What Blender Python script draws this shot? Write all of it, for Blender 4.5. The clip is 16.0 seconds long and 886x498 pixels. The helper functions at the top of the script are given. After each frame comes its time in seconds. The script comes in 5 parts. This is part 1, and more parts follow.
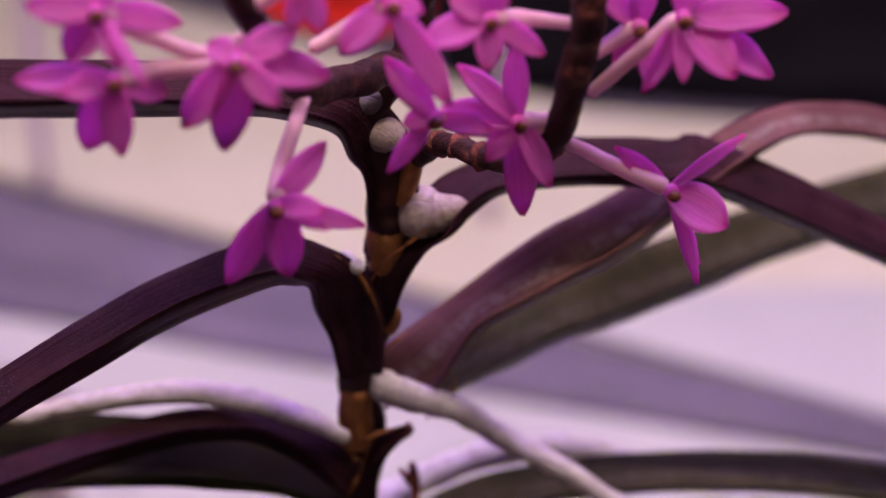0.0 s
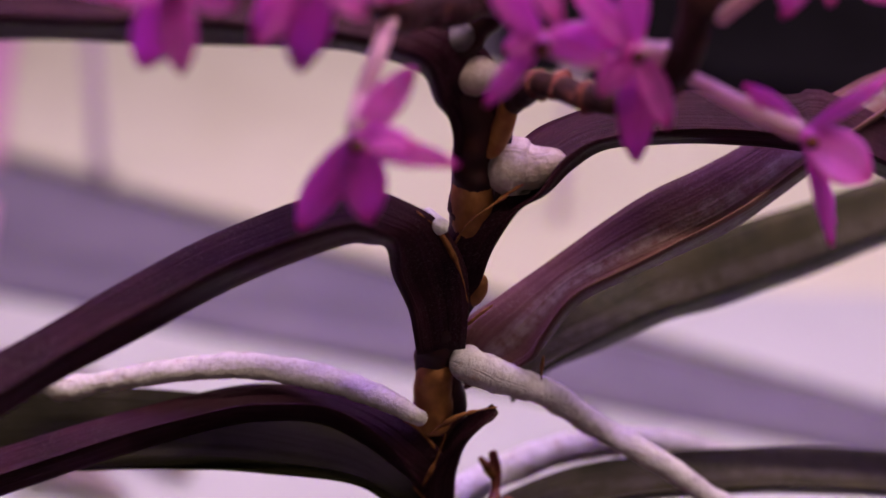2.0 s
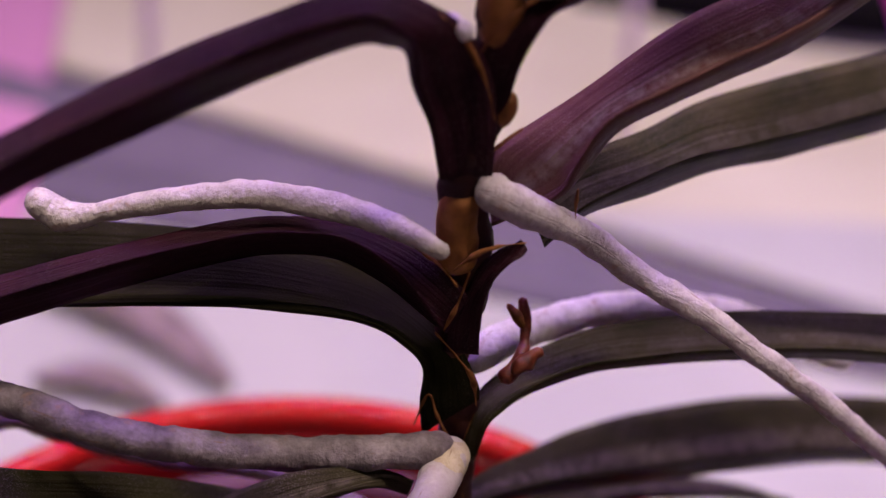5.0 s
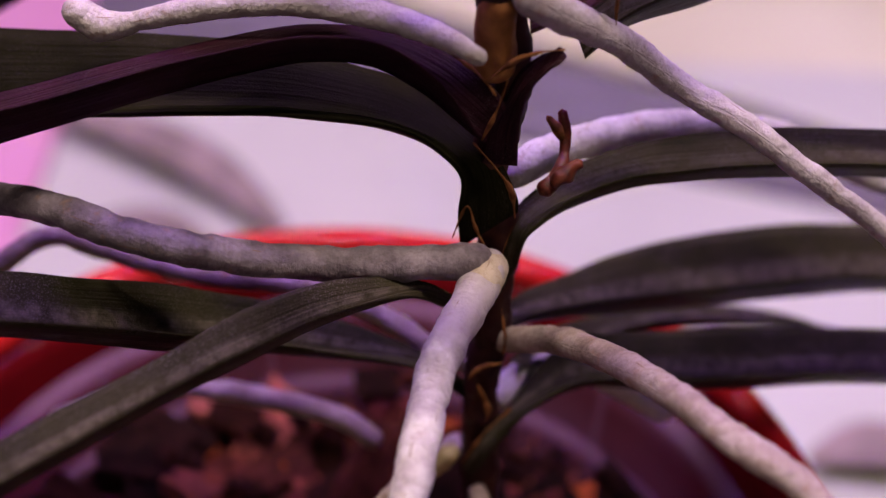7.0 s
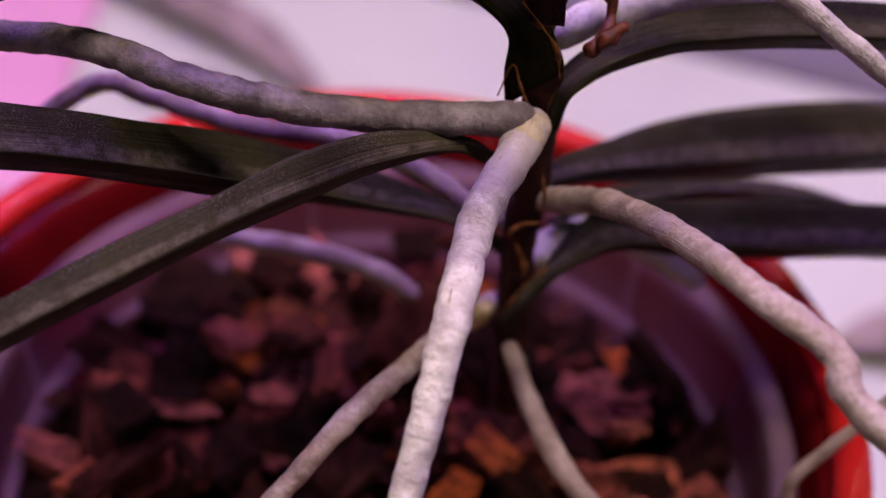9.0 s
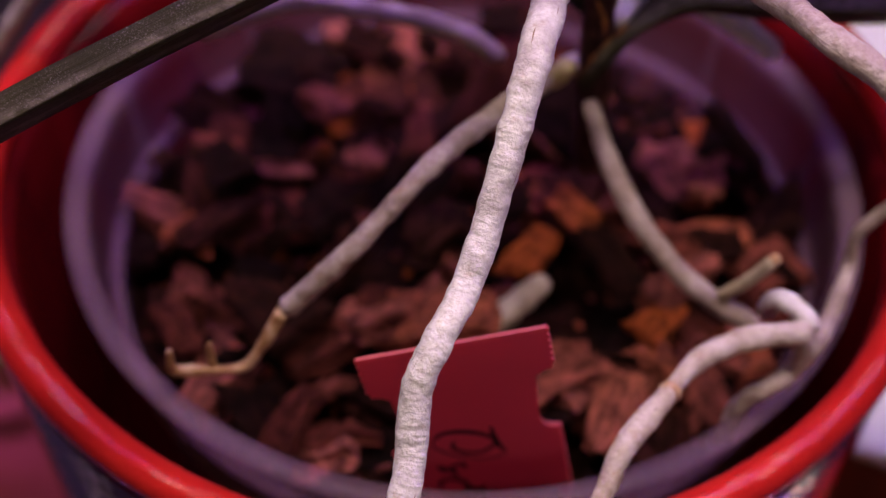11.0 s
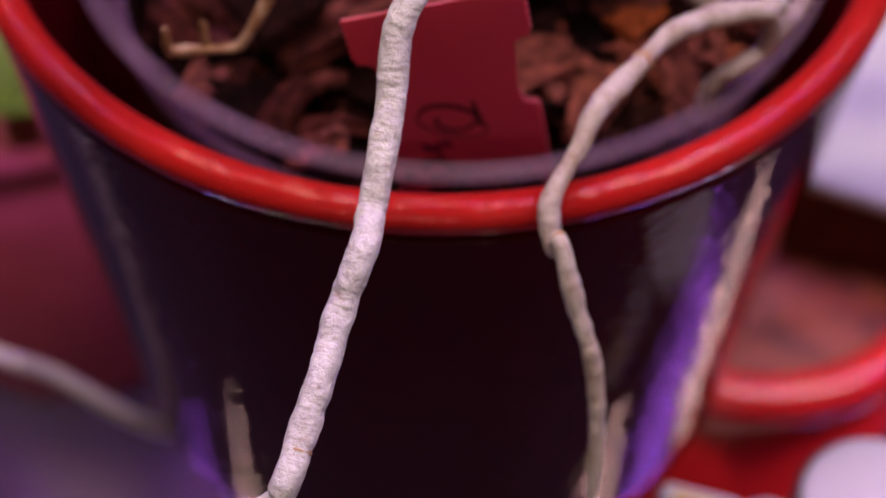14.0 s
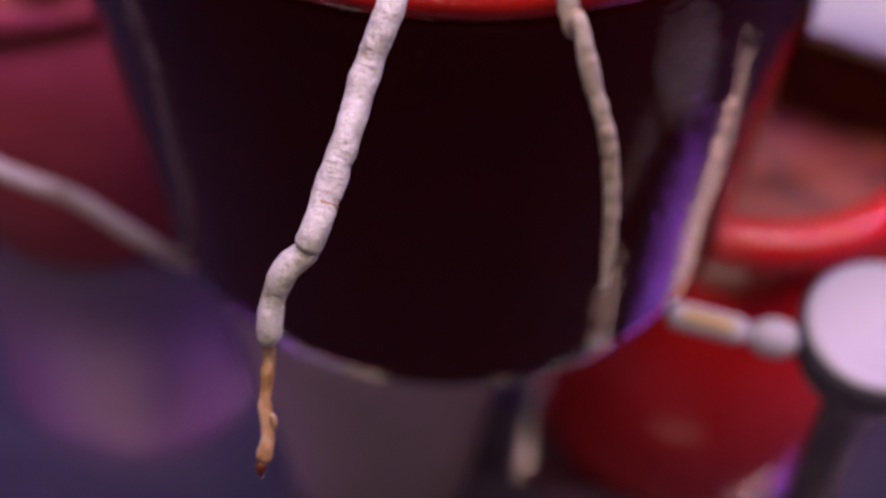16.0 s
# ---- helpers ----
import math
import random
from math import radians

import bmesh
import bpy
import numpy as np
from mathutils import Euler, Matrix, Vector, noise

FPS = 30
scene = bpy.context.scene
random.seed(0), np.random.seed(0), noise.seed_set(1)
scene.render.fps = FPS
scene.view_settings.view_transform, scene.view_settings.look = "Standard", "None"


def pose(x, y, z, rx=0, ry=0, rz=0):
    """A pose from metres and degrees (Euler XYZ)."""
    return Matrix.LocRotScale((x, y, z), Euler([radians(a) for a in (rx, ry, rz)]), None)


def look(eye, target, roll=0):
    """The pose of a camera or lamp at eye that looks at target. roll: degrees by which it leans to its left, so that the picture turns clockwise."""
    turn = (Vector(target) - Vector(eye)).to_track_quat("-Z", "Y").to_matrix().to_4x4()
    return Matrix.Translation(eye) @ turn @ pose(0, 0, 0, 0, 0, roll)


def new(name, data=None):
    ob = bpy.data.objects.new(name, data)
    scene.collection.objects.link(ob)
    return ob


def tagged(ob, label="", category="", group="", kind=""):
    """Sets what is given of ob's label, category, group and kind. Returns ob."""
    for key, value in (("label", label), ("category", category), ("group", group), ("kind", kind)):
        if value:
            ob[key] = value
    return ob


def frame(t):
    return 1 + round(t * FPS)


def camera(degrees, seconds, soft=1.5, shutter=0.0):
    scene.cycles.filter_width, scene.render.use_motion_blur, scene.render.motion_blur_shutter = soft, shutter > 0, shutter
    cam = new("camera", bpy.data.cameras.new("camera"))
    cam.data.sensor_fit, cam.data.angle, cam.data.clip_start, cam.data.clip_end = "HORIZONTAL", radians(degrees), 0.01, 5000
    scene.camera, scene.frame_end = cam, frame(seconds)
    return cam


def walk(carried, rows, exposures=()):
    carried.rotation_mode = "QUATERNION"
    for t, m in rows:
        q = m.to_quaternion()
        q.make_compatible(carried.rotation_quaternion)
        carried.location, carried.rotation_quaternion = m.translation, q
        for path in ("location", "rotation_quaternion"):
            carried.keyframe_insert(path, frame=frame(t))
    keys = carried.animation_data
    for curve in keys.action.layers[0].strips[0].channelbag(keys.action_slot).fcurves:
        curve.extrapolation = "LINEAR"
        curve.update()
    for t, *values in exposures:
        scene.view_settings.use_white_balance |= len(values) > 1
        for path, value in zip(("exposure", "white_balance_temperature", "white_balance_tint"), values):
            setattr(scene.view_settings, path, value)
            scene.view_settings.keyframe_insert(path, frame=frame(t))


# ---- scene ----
cam = camera(30, 16.0)
cam.data.dof.use_dof = True
cam.data.dof.focus_distance = 0.205
cam.data.dof.aperture_fstop = 11.5
PATH = [
    (0.0, look((0.00847, -0.18938, 0.24156), (0.02956, -0.02237, 0.13357), 3.510)),
    (0.5, look((0.00730, -0.18503, 0.23579), (0.02466, -0.01836, 0.12662), 3.408)),
    (1.0, look((0.00644, -0.18235, 0.23148), (0.02123, -0.01427, 0.12410), 3.053)),
    (1.5, look((0.00639, -0.17839, 0.22711), (0.02047, -0.00992, 0.12026), 3.153)),
    (2.0, look((0.00633, -0.17284, 0.22246), (0.02083, -0.00426, 0.11584), 3.442)),
    (2.5, look((0.00726, -0.16920, 0.21806), (0.02167, 0.00027, 0.11284), 3.608)),
    (3.0, look((0.00737, -0.16709, 0.21418), (0.02157, 0.00276, 0.10955), 3.541)),
    (3.5, look((0.00791, -0.16599, 0.21028), (0.02067, 0.00264, 0.10350), 3.379)),
    (3.7, look((0.00822, -0.16626, 0.20941), (0.02036, 0.00206, 0.10208), 3.545)),
    (5.8, look((0.01517, -0.16853, 0.19293), (0.01810, -0.00554, 0.07708), 2.558)),
    (6.0, look((0.01524, -0.16860, 0.19227), (0.01761, -0.00704, 0.07440), 2.459)),
    (6.5, look((0.01501, -0.17027, 0.19218), (0.01678, -0.01126, 0.07088), 2.543)),
    (7.0, look((0.01614, -0.17141, 0.19219), (0.01572, -0.01393, 0.06890), 2.158)),
    (7.5, look((0.01547, -0.17248, 0.19159), (0.01446, -0.01689, 0.06593), 2.233)),
    (8.0, look((0.01469, -0.17366, 0.19119), (0.01297, -0.02035, 0.06276), 2.713)),
    (8.2, look((0.01411, -0.17402, 0.19136), (0.01240, -0.02179, 0.06166), 3.130)),
    (10.3, look((0.01706, -0.18925, 0.19351), (0.00698, -0.04882, 0.05146), 2.445)),
    (10.5, look((0.01704, -0.19081, 0.19356), (0.00530, -0.05244, 0.04963), 1.961)),
    (11.0, look((0.01685, -0.19577, 0.19340), (0.00475, -0.06239, 0.04486), 1.708)),
    (11.5, look((0.01823, -0.20110, 0.19264), (0.00556, -0.07207, 0.04034), 1.229)),
    (12.0, look((0.01818, -0.20580, 0.19083), (0.00584, -0.07832, 0.03721), 1.177)),
    (12.5, look((0.01921, -0.20988, 0.18854), (0.00705, -0.08442, 0.03325), 1.158)),
    (13.0, look((0.02202, -0.21316, 0.18785), (0.00986, -0.08961, 0.03105), 1.047)),
    (13.5, look((0.02467, -0.21790, 0.18635), (0.01230, -0.09602, 0.02826), 0.988)),
    (14.0, look((0.02465, -0.22323, 0.18463), (0.01259, -0.10293, 0.02531), 1.287)),
    (14.5, look((0.02503, -0.23022, 0.18312), (0.01265, -0.11137, 0.02274), 1.216)),
    (15.0, look((0.02397, -0.23559, 0.18073), (0.01199, -0.11867, 0.01890), 1.536)),
    (15.5, look((0.02380, -0.24360, 0.17740), (0.01242, -0.12664, 0.01556), 1.651)),
    (16.0, look((0.02542, -0.24702, 0.17650), (0.01352, -0.13220, 0.01318), 1.722)),
]
walk(cam, PATH)

CM = 0.01

# ---- world and light ----
world = bpy.data.worlds.new("world")
scene.world = world
world.use_nodes = True
world.node_tree.nodes["Background"].inputs[0].default_value = (0.52, 0.42, 0.80, 1)
world.node_tree.nodes["Background"].inputs[1].default_value = 0.004


def bar_lamp(name, place, target, size, colour, watts):
    data = bpy.data.lights.new(name, "AREA")
    data.shape, data.size, data.size_y = "RECTANGLE", size[0], size[1]
    data.color, data.energy, data.spread = colour, watts, radians(130)
    ob = new(name, data)
    ob.matrix_world = look(place, target)
    return ob


# light bars of the grow lamp that hangs over the plants: name, left and right end, depth, colour, watts
WARM, PURPLE = (1.0, 0.765, 0.68), (0.38, 0.12, 1.0)
for name, x0, x1, y, colour, watts in (("lamp_bar_warm", -0.49, 0.54, -0.05, WARM, 3.2), ("lamp_bar_purple", -0.52, 0.74, 0.137, PURPLE, 1.82),
                                       ("lamp_bar_purple", -0.52, 0.74, 0.208, PURPLE, 1.82), ("lamp_bar_warm", -0.40, 0.82, 0.335, WARM, 2.8)):
    bar_lamp(name, ((x0 + x1) / 2, y, 0.56), ((x0 + x1) / 2, y + 0.0001, 0), (x1 - x0, 0.009), colour, watts)
# unseen fill lamps, added in front of the planter and over the boards behind
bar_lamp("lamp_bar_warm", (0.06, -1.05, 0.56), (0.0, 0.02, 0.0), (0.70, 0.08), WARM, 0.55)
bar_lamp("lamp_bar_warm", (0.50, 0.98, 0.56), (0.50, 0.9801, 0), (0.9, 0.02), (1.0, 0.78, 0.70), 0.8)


# ---- materials ----
def mat(name, rough=0.5, metal=0.0, spec=0.5):
    m = bpy.data.materials.new(name)
    m.use_nodes = True
    b = m.node_tree.nodes["Principled BSDF"]
    b.inputs["Roughness"].default_value = rough
    b.inputs["Metallic"].default_value = metal
    b.inputs["Specular IOR Level"].default_value = spec
    return m, m.node_tree.nodes, m.node_tree.links, b


def ramp(nodes, stops):
    r = nodes.new("ShaderNodeValToRGB")
    e = r.color_ramp.elements
    while len(e) < len(stops):
        e.new(0.5)
    for k, (p, c) in zip(e, stops):
        k.position, k.color = p, (*c, 1)
    return r


def noise_tex(nodes, links, coord, scale, detail=4.0, rough=0.6, stretch=None):
    n = nodes.new("ShaderNodeTexNoise")
    n.inputs["Scale"].default_value = scale
    n.inputs["Detail"].default_value = detail
    n.inputs["Roughness"].default_value = rough
    if stretch:
        mp = nodes.new("ShaderNodeMapping")
        mp.inputs["Scale"].default_value = stretch
        links.new(coord, mp.inputs["Vector"])
        links.new(mp.outputs[0], n.inputs["Vector"])
    else:
        links.new(coord, n.inputs["Vector"])
    return n


def bump(nodes, links, b, height, strength, distance):
    u = nodes.new("ShaderNodeBump")
    u.inputs["Strength"].default_value = strength
    u.inputs["Distance"].default_value = distance
    links.new(height, u.inputs["Height"])
    links.new(u.outputs[0], b.inputs["Normal"])
    return u


def mixed(nodes, links, fac, a, b):
    m = nodes.new("ShaderNodeMix")
    m.data_type = "RGBA"
    if isinstance(fac, float):
        m.inputs[0].default_value = fac
    else:
        links.new(fac, m.inputs[0])
    for k, v in ((6, a), (7, b)):
        if isinstance(v, tuple):
            m.inputs[k].default_value = (*v, 1)
        else:
            links.new(v, m.inputs[k])
    return m.outputs[2]


def speckled(name, stops, scale, rough=0.5, bump_scale=300.0, bump_strength=0.3, bump_dist=0.0005, spec=0.5, fine=4.0):
    m, n, l, b = mat(name, rough, 0, spec)
    co = n.new("ShaderNodeTexCoord").outputs["Object"]
    t = noise_tex(n, l, co, scale)
    r = ramp(n, stops)
    l.new(t.outputs["Fac"], r.inputs[0])
    l.new(r.outputs[0], b.inputs["Base Color"])
    t2 = noise_tex(n, l, co, bump_scale, fine)
    bump(n, l, b, t2.outputs["Fac"], bump_strength, bump_dist)
    return m


def leaf_material(name, back, front, lines, stripe=0.0, dusty=0.20):
    """Leathery leaf with fine length-wise grain, blotches, dust and, where wanted, a dusty stripe along the keel."""
    m, n, l, b = mat(name, 0.44, 0, 0.06)
    uv = n.new("ShaderNodeTexCoord").outputs["UV"]
    ob = n.new("ShaderNodeTexCoord").outputs["Object"]
    streak = noise_tex(n, l, uv, 1.0, 3, 0.5, (26, 1.1, 1))
    blot = noise_tex(n, l, ob, 110, 5, 0.65)
    r1 = ramp(n, [(0.3, back), (0.7, front)])
    l.new(blot.outputs["Fac"], r1.inputs[0])
    r2 = ramp(n, [(0.40, (0, 0, 0)), (0.80, (0.42, 0.42, 0.42))])
    l.new(streak.outputs["Fac"], r2.inputs[0])
    c = mixed(n, l, r2.outputs[0], r1.outputs[0], lines)
    dust = noise_tex(n, l, ob, 4600, 2)
    r3 = ramp(n, [(0.56, (0, 0, 0)), (0.66, (1, 1, 1))])
    l.new(dust.outputs["Fac"], r3.inputs[0])
    patch = noise_tex(n, l, ob, 160, 3)
    r4 = ramp(n, [(0.38, (0.15 * dusty,) * 3), (0.66, (1.6 * dusty,) * 3)])
    l.new(patch.outputs["Fac"], r4.inputs[0])
    mul = n.new("ShaderNodeMath")
    mul.operation = "MULTIPLY"
    l.new(r4.outputs[0], mul.inputs[1])
    l.new(r3.outputs[0], mul.inputs[0])
    c = mixed(n, l, mul.outputs[0], c, (0.45, 0.40, 0.42))
    if stripe:
        sep = n.new("ShaderNodeSeparateXYZ")
        l.new(uv, sep.inputs[0])
        band = ramp(n, [(0.23, (0, 0, 0)), (0.30, (0.8, 0.8, 0.8)), (0.38, (1, 1, 1)), (0.44, (0, 0, 0)), (0.56, (0, 0, 0)), (0.62, (1, 1, 1)), (0.70, (0.8, 0.8, 0.8)), (0.77, (0, 0, 0))])
        l.new(sep.outputs[0], band.inputs[0])
        rag = ramp(n, [(0.35, (0, 0, 0)), (0.62, (stripe, stripe, stripe))])
        l.new(noise_tex(n, l, ob, 420, 4, 0.7).outputs["Fac"], rag.inputs[0])
        mul2 = n.new("ShaderNodeMath")
        mul2.operation = "MULTIPLY"
        l.new(band.outputs[0], mul2.inputs[0])
        l.new(rag.outputs[0], mul2.inputs[1])
        c = mixed(n, l, mul2.outputs[0], c, (0.26, 0.22, 0.20))
    l.new(c, b.inputs["Base Color"])
    add = n.new("ShaderNodeMath")
    add.operation = "MULTIPLY_ADD"
    add.inputs[1].default_value = 0.35
    l.new(dust.outputs["Fac"], add.inputs[0])
    l.new(streak.outputs["Fac"], add.inputs[2])
    groove = noise_tex(n, l, uv, 1.0, 1, 0.4, (9, 0.35, 1))
    add2 = n.new("ShaderNodeMath")
    add2.operation = "MULTIPLY_ADD"
    add2.inputs[1].default_value = 0.9
    l.new(groove.outputs["Fac"], add2.inputs[0])
    l.new(add.outputs[0], add2.inputs[2])
    bump(n, l, b, add2.outputs[0], 0.6, 0.0006)
    return m


def root_material(name, low, middle, high, young=None):
    """Spongy root skin, mottled, cracked and stained; young gives another tone to its first few centimetres."""
    m, n, l, b = mat(name, 0.6, 0, 0.35)
    ob = n.new("ShaderNodeTexCoord").outputs["Object"]
    uv = n.new("ShaderNodeTexCoord").outputs["UV"]
    big = noise_tex(n, l, ob, 190, 5, 0.65)
    r = ramp(n, [(0.28, low), (0.48, middle), (0.68, high)])
    l.new(big.outputs["Fac"], r.inputs[0])
    fine = noise_tex(n, l, ob, 1500, 3, 0.7)
    r2 = ramp(n, [(0.36, (0.84, 0.81, 0.78)), (0.52, (1, 1, 1))])
    l.new(fine.outputs["Fac"], r2.inputs[0])
    mx = n.new("ShaderNodeMix")
    mx.data_type, mx.blend_type = "RGBA", "MULTIPLY"
    mx.inputs[0].default_value = 1.0
    l.new(r.outputs[0], mx.inputs[6])
    l.new(r2.outputs[0], mx.inputs[7])
    crack = noise_tex(n, l, uv, 1.0, 2, 0.5, (26, 5, 1))
    r3 = ramp(n, [(0.27, (1, 1, 1)), (0.30, (0, 0, 0))])
    l.new(crack.outputs["Fac"], r3.inputs[0])
    tan = noise_tex(n, l, ob, 420, 3, 0.6)
    r4 = ramp(n, [(0.60, (0, 0, 0)), (0.74, (0.55, 0.55, 0.55))])
    l.new(tan.outputs["Fac"], r4.inputs[0])
    stained = mixed(n, l, r4.outputs[0], mx.outputs[2], (0.34, 0.20, 0.11))
    if young:
        sep = n.new("ShaderNodeSeparateXYZ")
        l.new(uv, sep.inputs[0])
        place = n.new("ShaderNodeMath")
        place.operation = "MULTIPLY_ADD"
        place.inputs[1].default_value = 0.36
        l.new(sep.outputs[1], place.inputs[0])
        l.new(big.outputs["Fac"], place.inputs[2])
        r5 = ramp(n, [(0.68, (0.72, 0.72, 0.72)), (1.0, (0, 0, 0))])
        l.new(place.outputs[0], r5.inputs[0])
        stained = mixed(n, l, r5.outputs[0], stained, young)
    l.new(mixed(n, l, r3.outputs[0], stained, (0.20, 0.12, 0.07)), b.inputs["Base Color"])
    mid = noise_tex(n, l, ob, 1300, 4, 0.65)
    wrinkle = noise_tex(n, l, uv, 1.0, 2.5, 0.5, (3.5, 15, 1))
    ring = noise_tex(n, l, uv, 1.0, 2, 0.5, (2.5, 42, 1))
    add = n.new("ShaderNodeMath")
    add.operation = "MULTIPLY_ADD"
    add.inputs[1].default_value = 0.6
    l.new(mid.outputs["Fac"], add.inputs[0])
    l.new(wrinkle.outputs["Fac"], add.inputs[2])
    add2 = n.new("ShaderNodeMath")
    add2.operation = "MULTIPLY_ADD"
    add2.inputs[1].default_value = 0.35
    l.new(ring.outputs["Fac"], add2.inputs[0])
    l.new(add.outputs[0], add2.inputs[2])
    bump(n, l, b, add2.outputs[0], 0.55, 0.0012)
    return m


ROOT = root_material("root_velamen", (0.46, 0.435, 0.42), (0.64, 0.625, 0.615), (0.76, 0.75, 0.745))
ROOT_LONG = root_material("root_velamen_long", (0.46, 0.435, 0.42), (0.64, 0.625, 0.615), (0.76, 0.75, 0.745), (0.33, 0.275, 0.30))
ROOT_GREY = root_material("root_grey", (0.19, 0.145, 0.125), (0.34, 0.27, 0.245), (0.50, 0.43, 0.41))
ROOT_TAN = root_material("root_tan", (0.32, 0.24, 0.17), (0.48, 0.41, 0.35), (0.62, 0.57, 0.53))
ROOT_PALE = root_material("root_pale", (0.32, 0.29, 0.27), (0.47, 0.44, 0.42), (0.60, 0.57, 0.55))
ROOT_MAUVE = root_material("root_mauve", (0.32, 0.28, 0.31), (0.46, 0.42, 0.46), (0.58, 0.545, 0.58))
ROOT_DARK = root_material("root_dark", (0.080, 0.064, 0.072), (0.16, 0.135, 0.150), (0.32, 0.28, 0.31))
ROOT_YOUNG = root_material("root_young", (0.30, 0.24, 0.15), (0.46, 0.39, 0.28), (0.56, 0.50, 0.40))
DRY = speckled("dry_root_tip", [(0.3, (0.20, 0.09, 0.03)), (0.5, (0.42, 0.24, 0.11)), (0.7, (0.62, 0.46, 0.32))], 350, 0.7)
JOINT = speckled("root_joint", [(0.3, (0.26, 0.13, 0.06)), (0.55, (0.46, 0.30, 0.18)), (0.75, (0.60, 0.50, 0.42))], 500, 0.7)
BUD = speckled("root_bud", [(0.3, (0.42, 0.36, 0.16)), (0.7, (0.58, 0.52, 0.30))], 200, 0.5)
LEAF_PURPLE = leaf_material("leaf_purple", (0.012, 0.003, 0.006), (0.034, 0.0085, 0.015), (0.046, 0.014, 0.028), 0.0, 0.06)
LEAF_PLUM = leaf_material("leaf_plum", (0.070, 0.026, 0.026), (0.135, 0.060, 0.058), (0.21, 0.125, 0.115), 0.6, 0.12)
LEAF_GREEN = leaf_material("leaf_green", (0.014, 0.014, 0.006), (0.034, 0.031, 0.014), (0.052, 0.042, 0.030), 0.4, 0.14)
LEAF_OLIVE = leaf_material("leaf_olive", (0.012, 0.015, 0.004), (0.045, 0.041, 0.018), (0.070, 0.058, 0.034), 0.14, 0.09)
LEAF_DUSTY = leaf_material("leaf_dusty_olive", (0.021, 0.019, 0.009), (0.042, 0.037, 0.020), (0.058, 0.049, 0.032), 0.35, 0.18)
# Near-black olive leaf copy, with shade under the purple leaf in its colour.
LEAF_SHADE = leaf_material("leaf_olive_shaded", (0.006, 0.006, 0.002), (0.014, 0.013, 0.005), (0.020, 0.018, 0.010), 0.0, 0.03)
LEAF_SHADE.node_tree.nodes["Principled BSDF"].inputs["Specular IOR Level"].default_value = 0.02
LEAF_FRESH = leaf_material("leaf_fresh", (0.07, 0.13, 0.012), (0.13, 0.22, 0.025), (0.16, 0.24, 0.04))
SHEATH = speckled("sheath", [(0.3, (0.012, 0.004, 0.005)), (0.55, (0.034, 0.010, 0.010)), (0.8, (0.09, 0.034, 0.016))], 120, 0.5, 300, 0.3, 0.0005, 0.2)
HUSK = speckled("dry_sheath_edge", [(0.3, (0.07, 0.026, 0.010)), (0.55, (0.22, 0.09, 0.032)), (0.8, (0.38, 0.19, 0.08))], 420, 0.7, 700, 0.6, 0.0006, 0.1)
HUSK_PALE = speckled("internode", [(0.3, (0.09, 0.032, 0.011)), (0.55, (0.27, 0.11, 0.034)), (0.8, (0.46, 0.22, 0.08))], 160, 0.5, 400, 0.4, 0.0006, 0.2)
SPIKE = speckled("flower_stalk", [(0.3, (0.014, 0.006, 0.008)), (0.55, (0.040, 0.014, 0.016)), (0.75, (0.20, 0.06, 0.045))], 260, 0.6, 500, 0.6, 0.001, 0.15)
PEDICEL = speckled("pedicel_pink", [(0.3, (0.72, 0.36, 0.52)), (0.6, (0.82, 0.55, 0.62)), (0.8, (0.78, 0.60, 0.46))], 200, 0.5, 500, 0.3, 0.0005, 0.3)
def bark_material(name, crumbs):
    m, n, l, b = mat(name, 0.9, 0, 0.08)
    ob = n.new("ShaderNodeTexCoord").outputs["Object"]
    tone = n.new("ShaderNodeNewGeometry").outputs["Random Per Island"] if crumbs else n.new("ShaderNodeObjectInfo").outputs["Random"]
    r0 = ramp(n, [(0.0, (0.007, 0.0025, 0.002)), (0.48, (0.034, 0.010, 0.008)), (0.70, (0.15, 0.038, 0.030)), (0.86, (0.34, 0.115, 0.100)), (0.97, (0.38, 0.095, 0.026))])
    l.new(tone, r0.inputs[0])
    grain = noise_tex(n, l, ob, 1.0, 8, 0.72, (240, 520, 520))
    r1 = ramp(n, [(0.34, (0.06, 0.05, 0.05)), (0.5, (0.7, 0.65, 0.62)), (0.7, (1.7, 1.5, 1.4))])
    l.new(grain.outputs["Fac"], r1.inputs[0])
    mx = n.new("ShaderNodeMix")
    mx.data_type, mx.blend_type = "RGBA", "MULTIPLY"
    mx.inputs[0].default_value = 1.0
    l.new(r0.outputs[0], mx.inputs[6])
    l.new(r1.outputs[0], mx.inputs[7])
    l.new(mx.outputs[2], b.inputs["Base Color"])
    bump(n, l, b, grain.outputs["Fac"], 0.8, 0.0016)
    return m


CHIP, CRUMB = bark_material("bark", False), bark_material("bark_crumbs", True)
# Near-black bed carries the shade of the gaps between the chips in its colour.
BED_SHADED = speckled("bark_bed_shaded", [(0.3, (0.006, 0.002, 0.0015)), (0.7, (0.022, 0.008, 0.005))], 120, 0.9, 300, 0.8, 0.003, 0.02)
BROWN = speckled("anther_brown", [(0.3, (0.05, 0.010, 0.006)), (0.7, (0.18, 0.045, 0.022))], 900, 0.4, 900, 0.3, 0.0003, 0.3)
BRACT = speckled("dry_bract", [(0.3, (0.06, 0.018, 0.017)), (0.55, (0.15, 0.045, 0.040)), (0.8, (0.34, 0.12, 0.10))], 500, 0.8, 900, 0.8, 0.0008, 0.15)


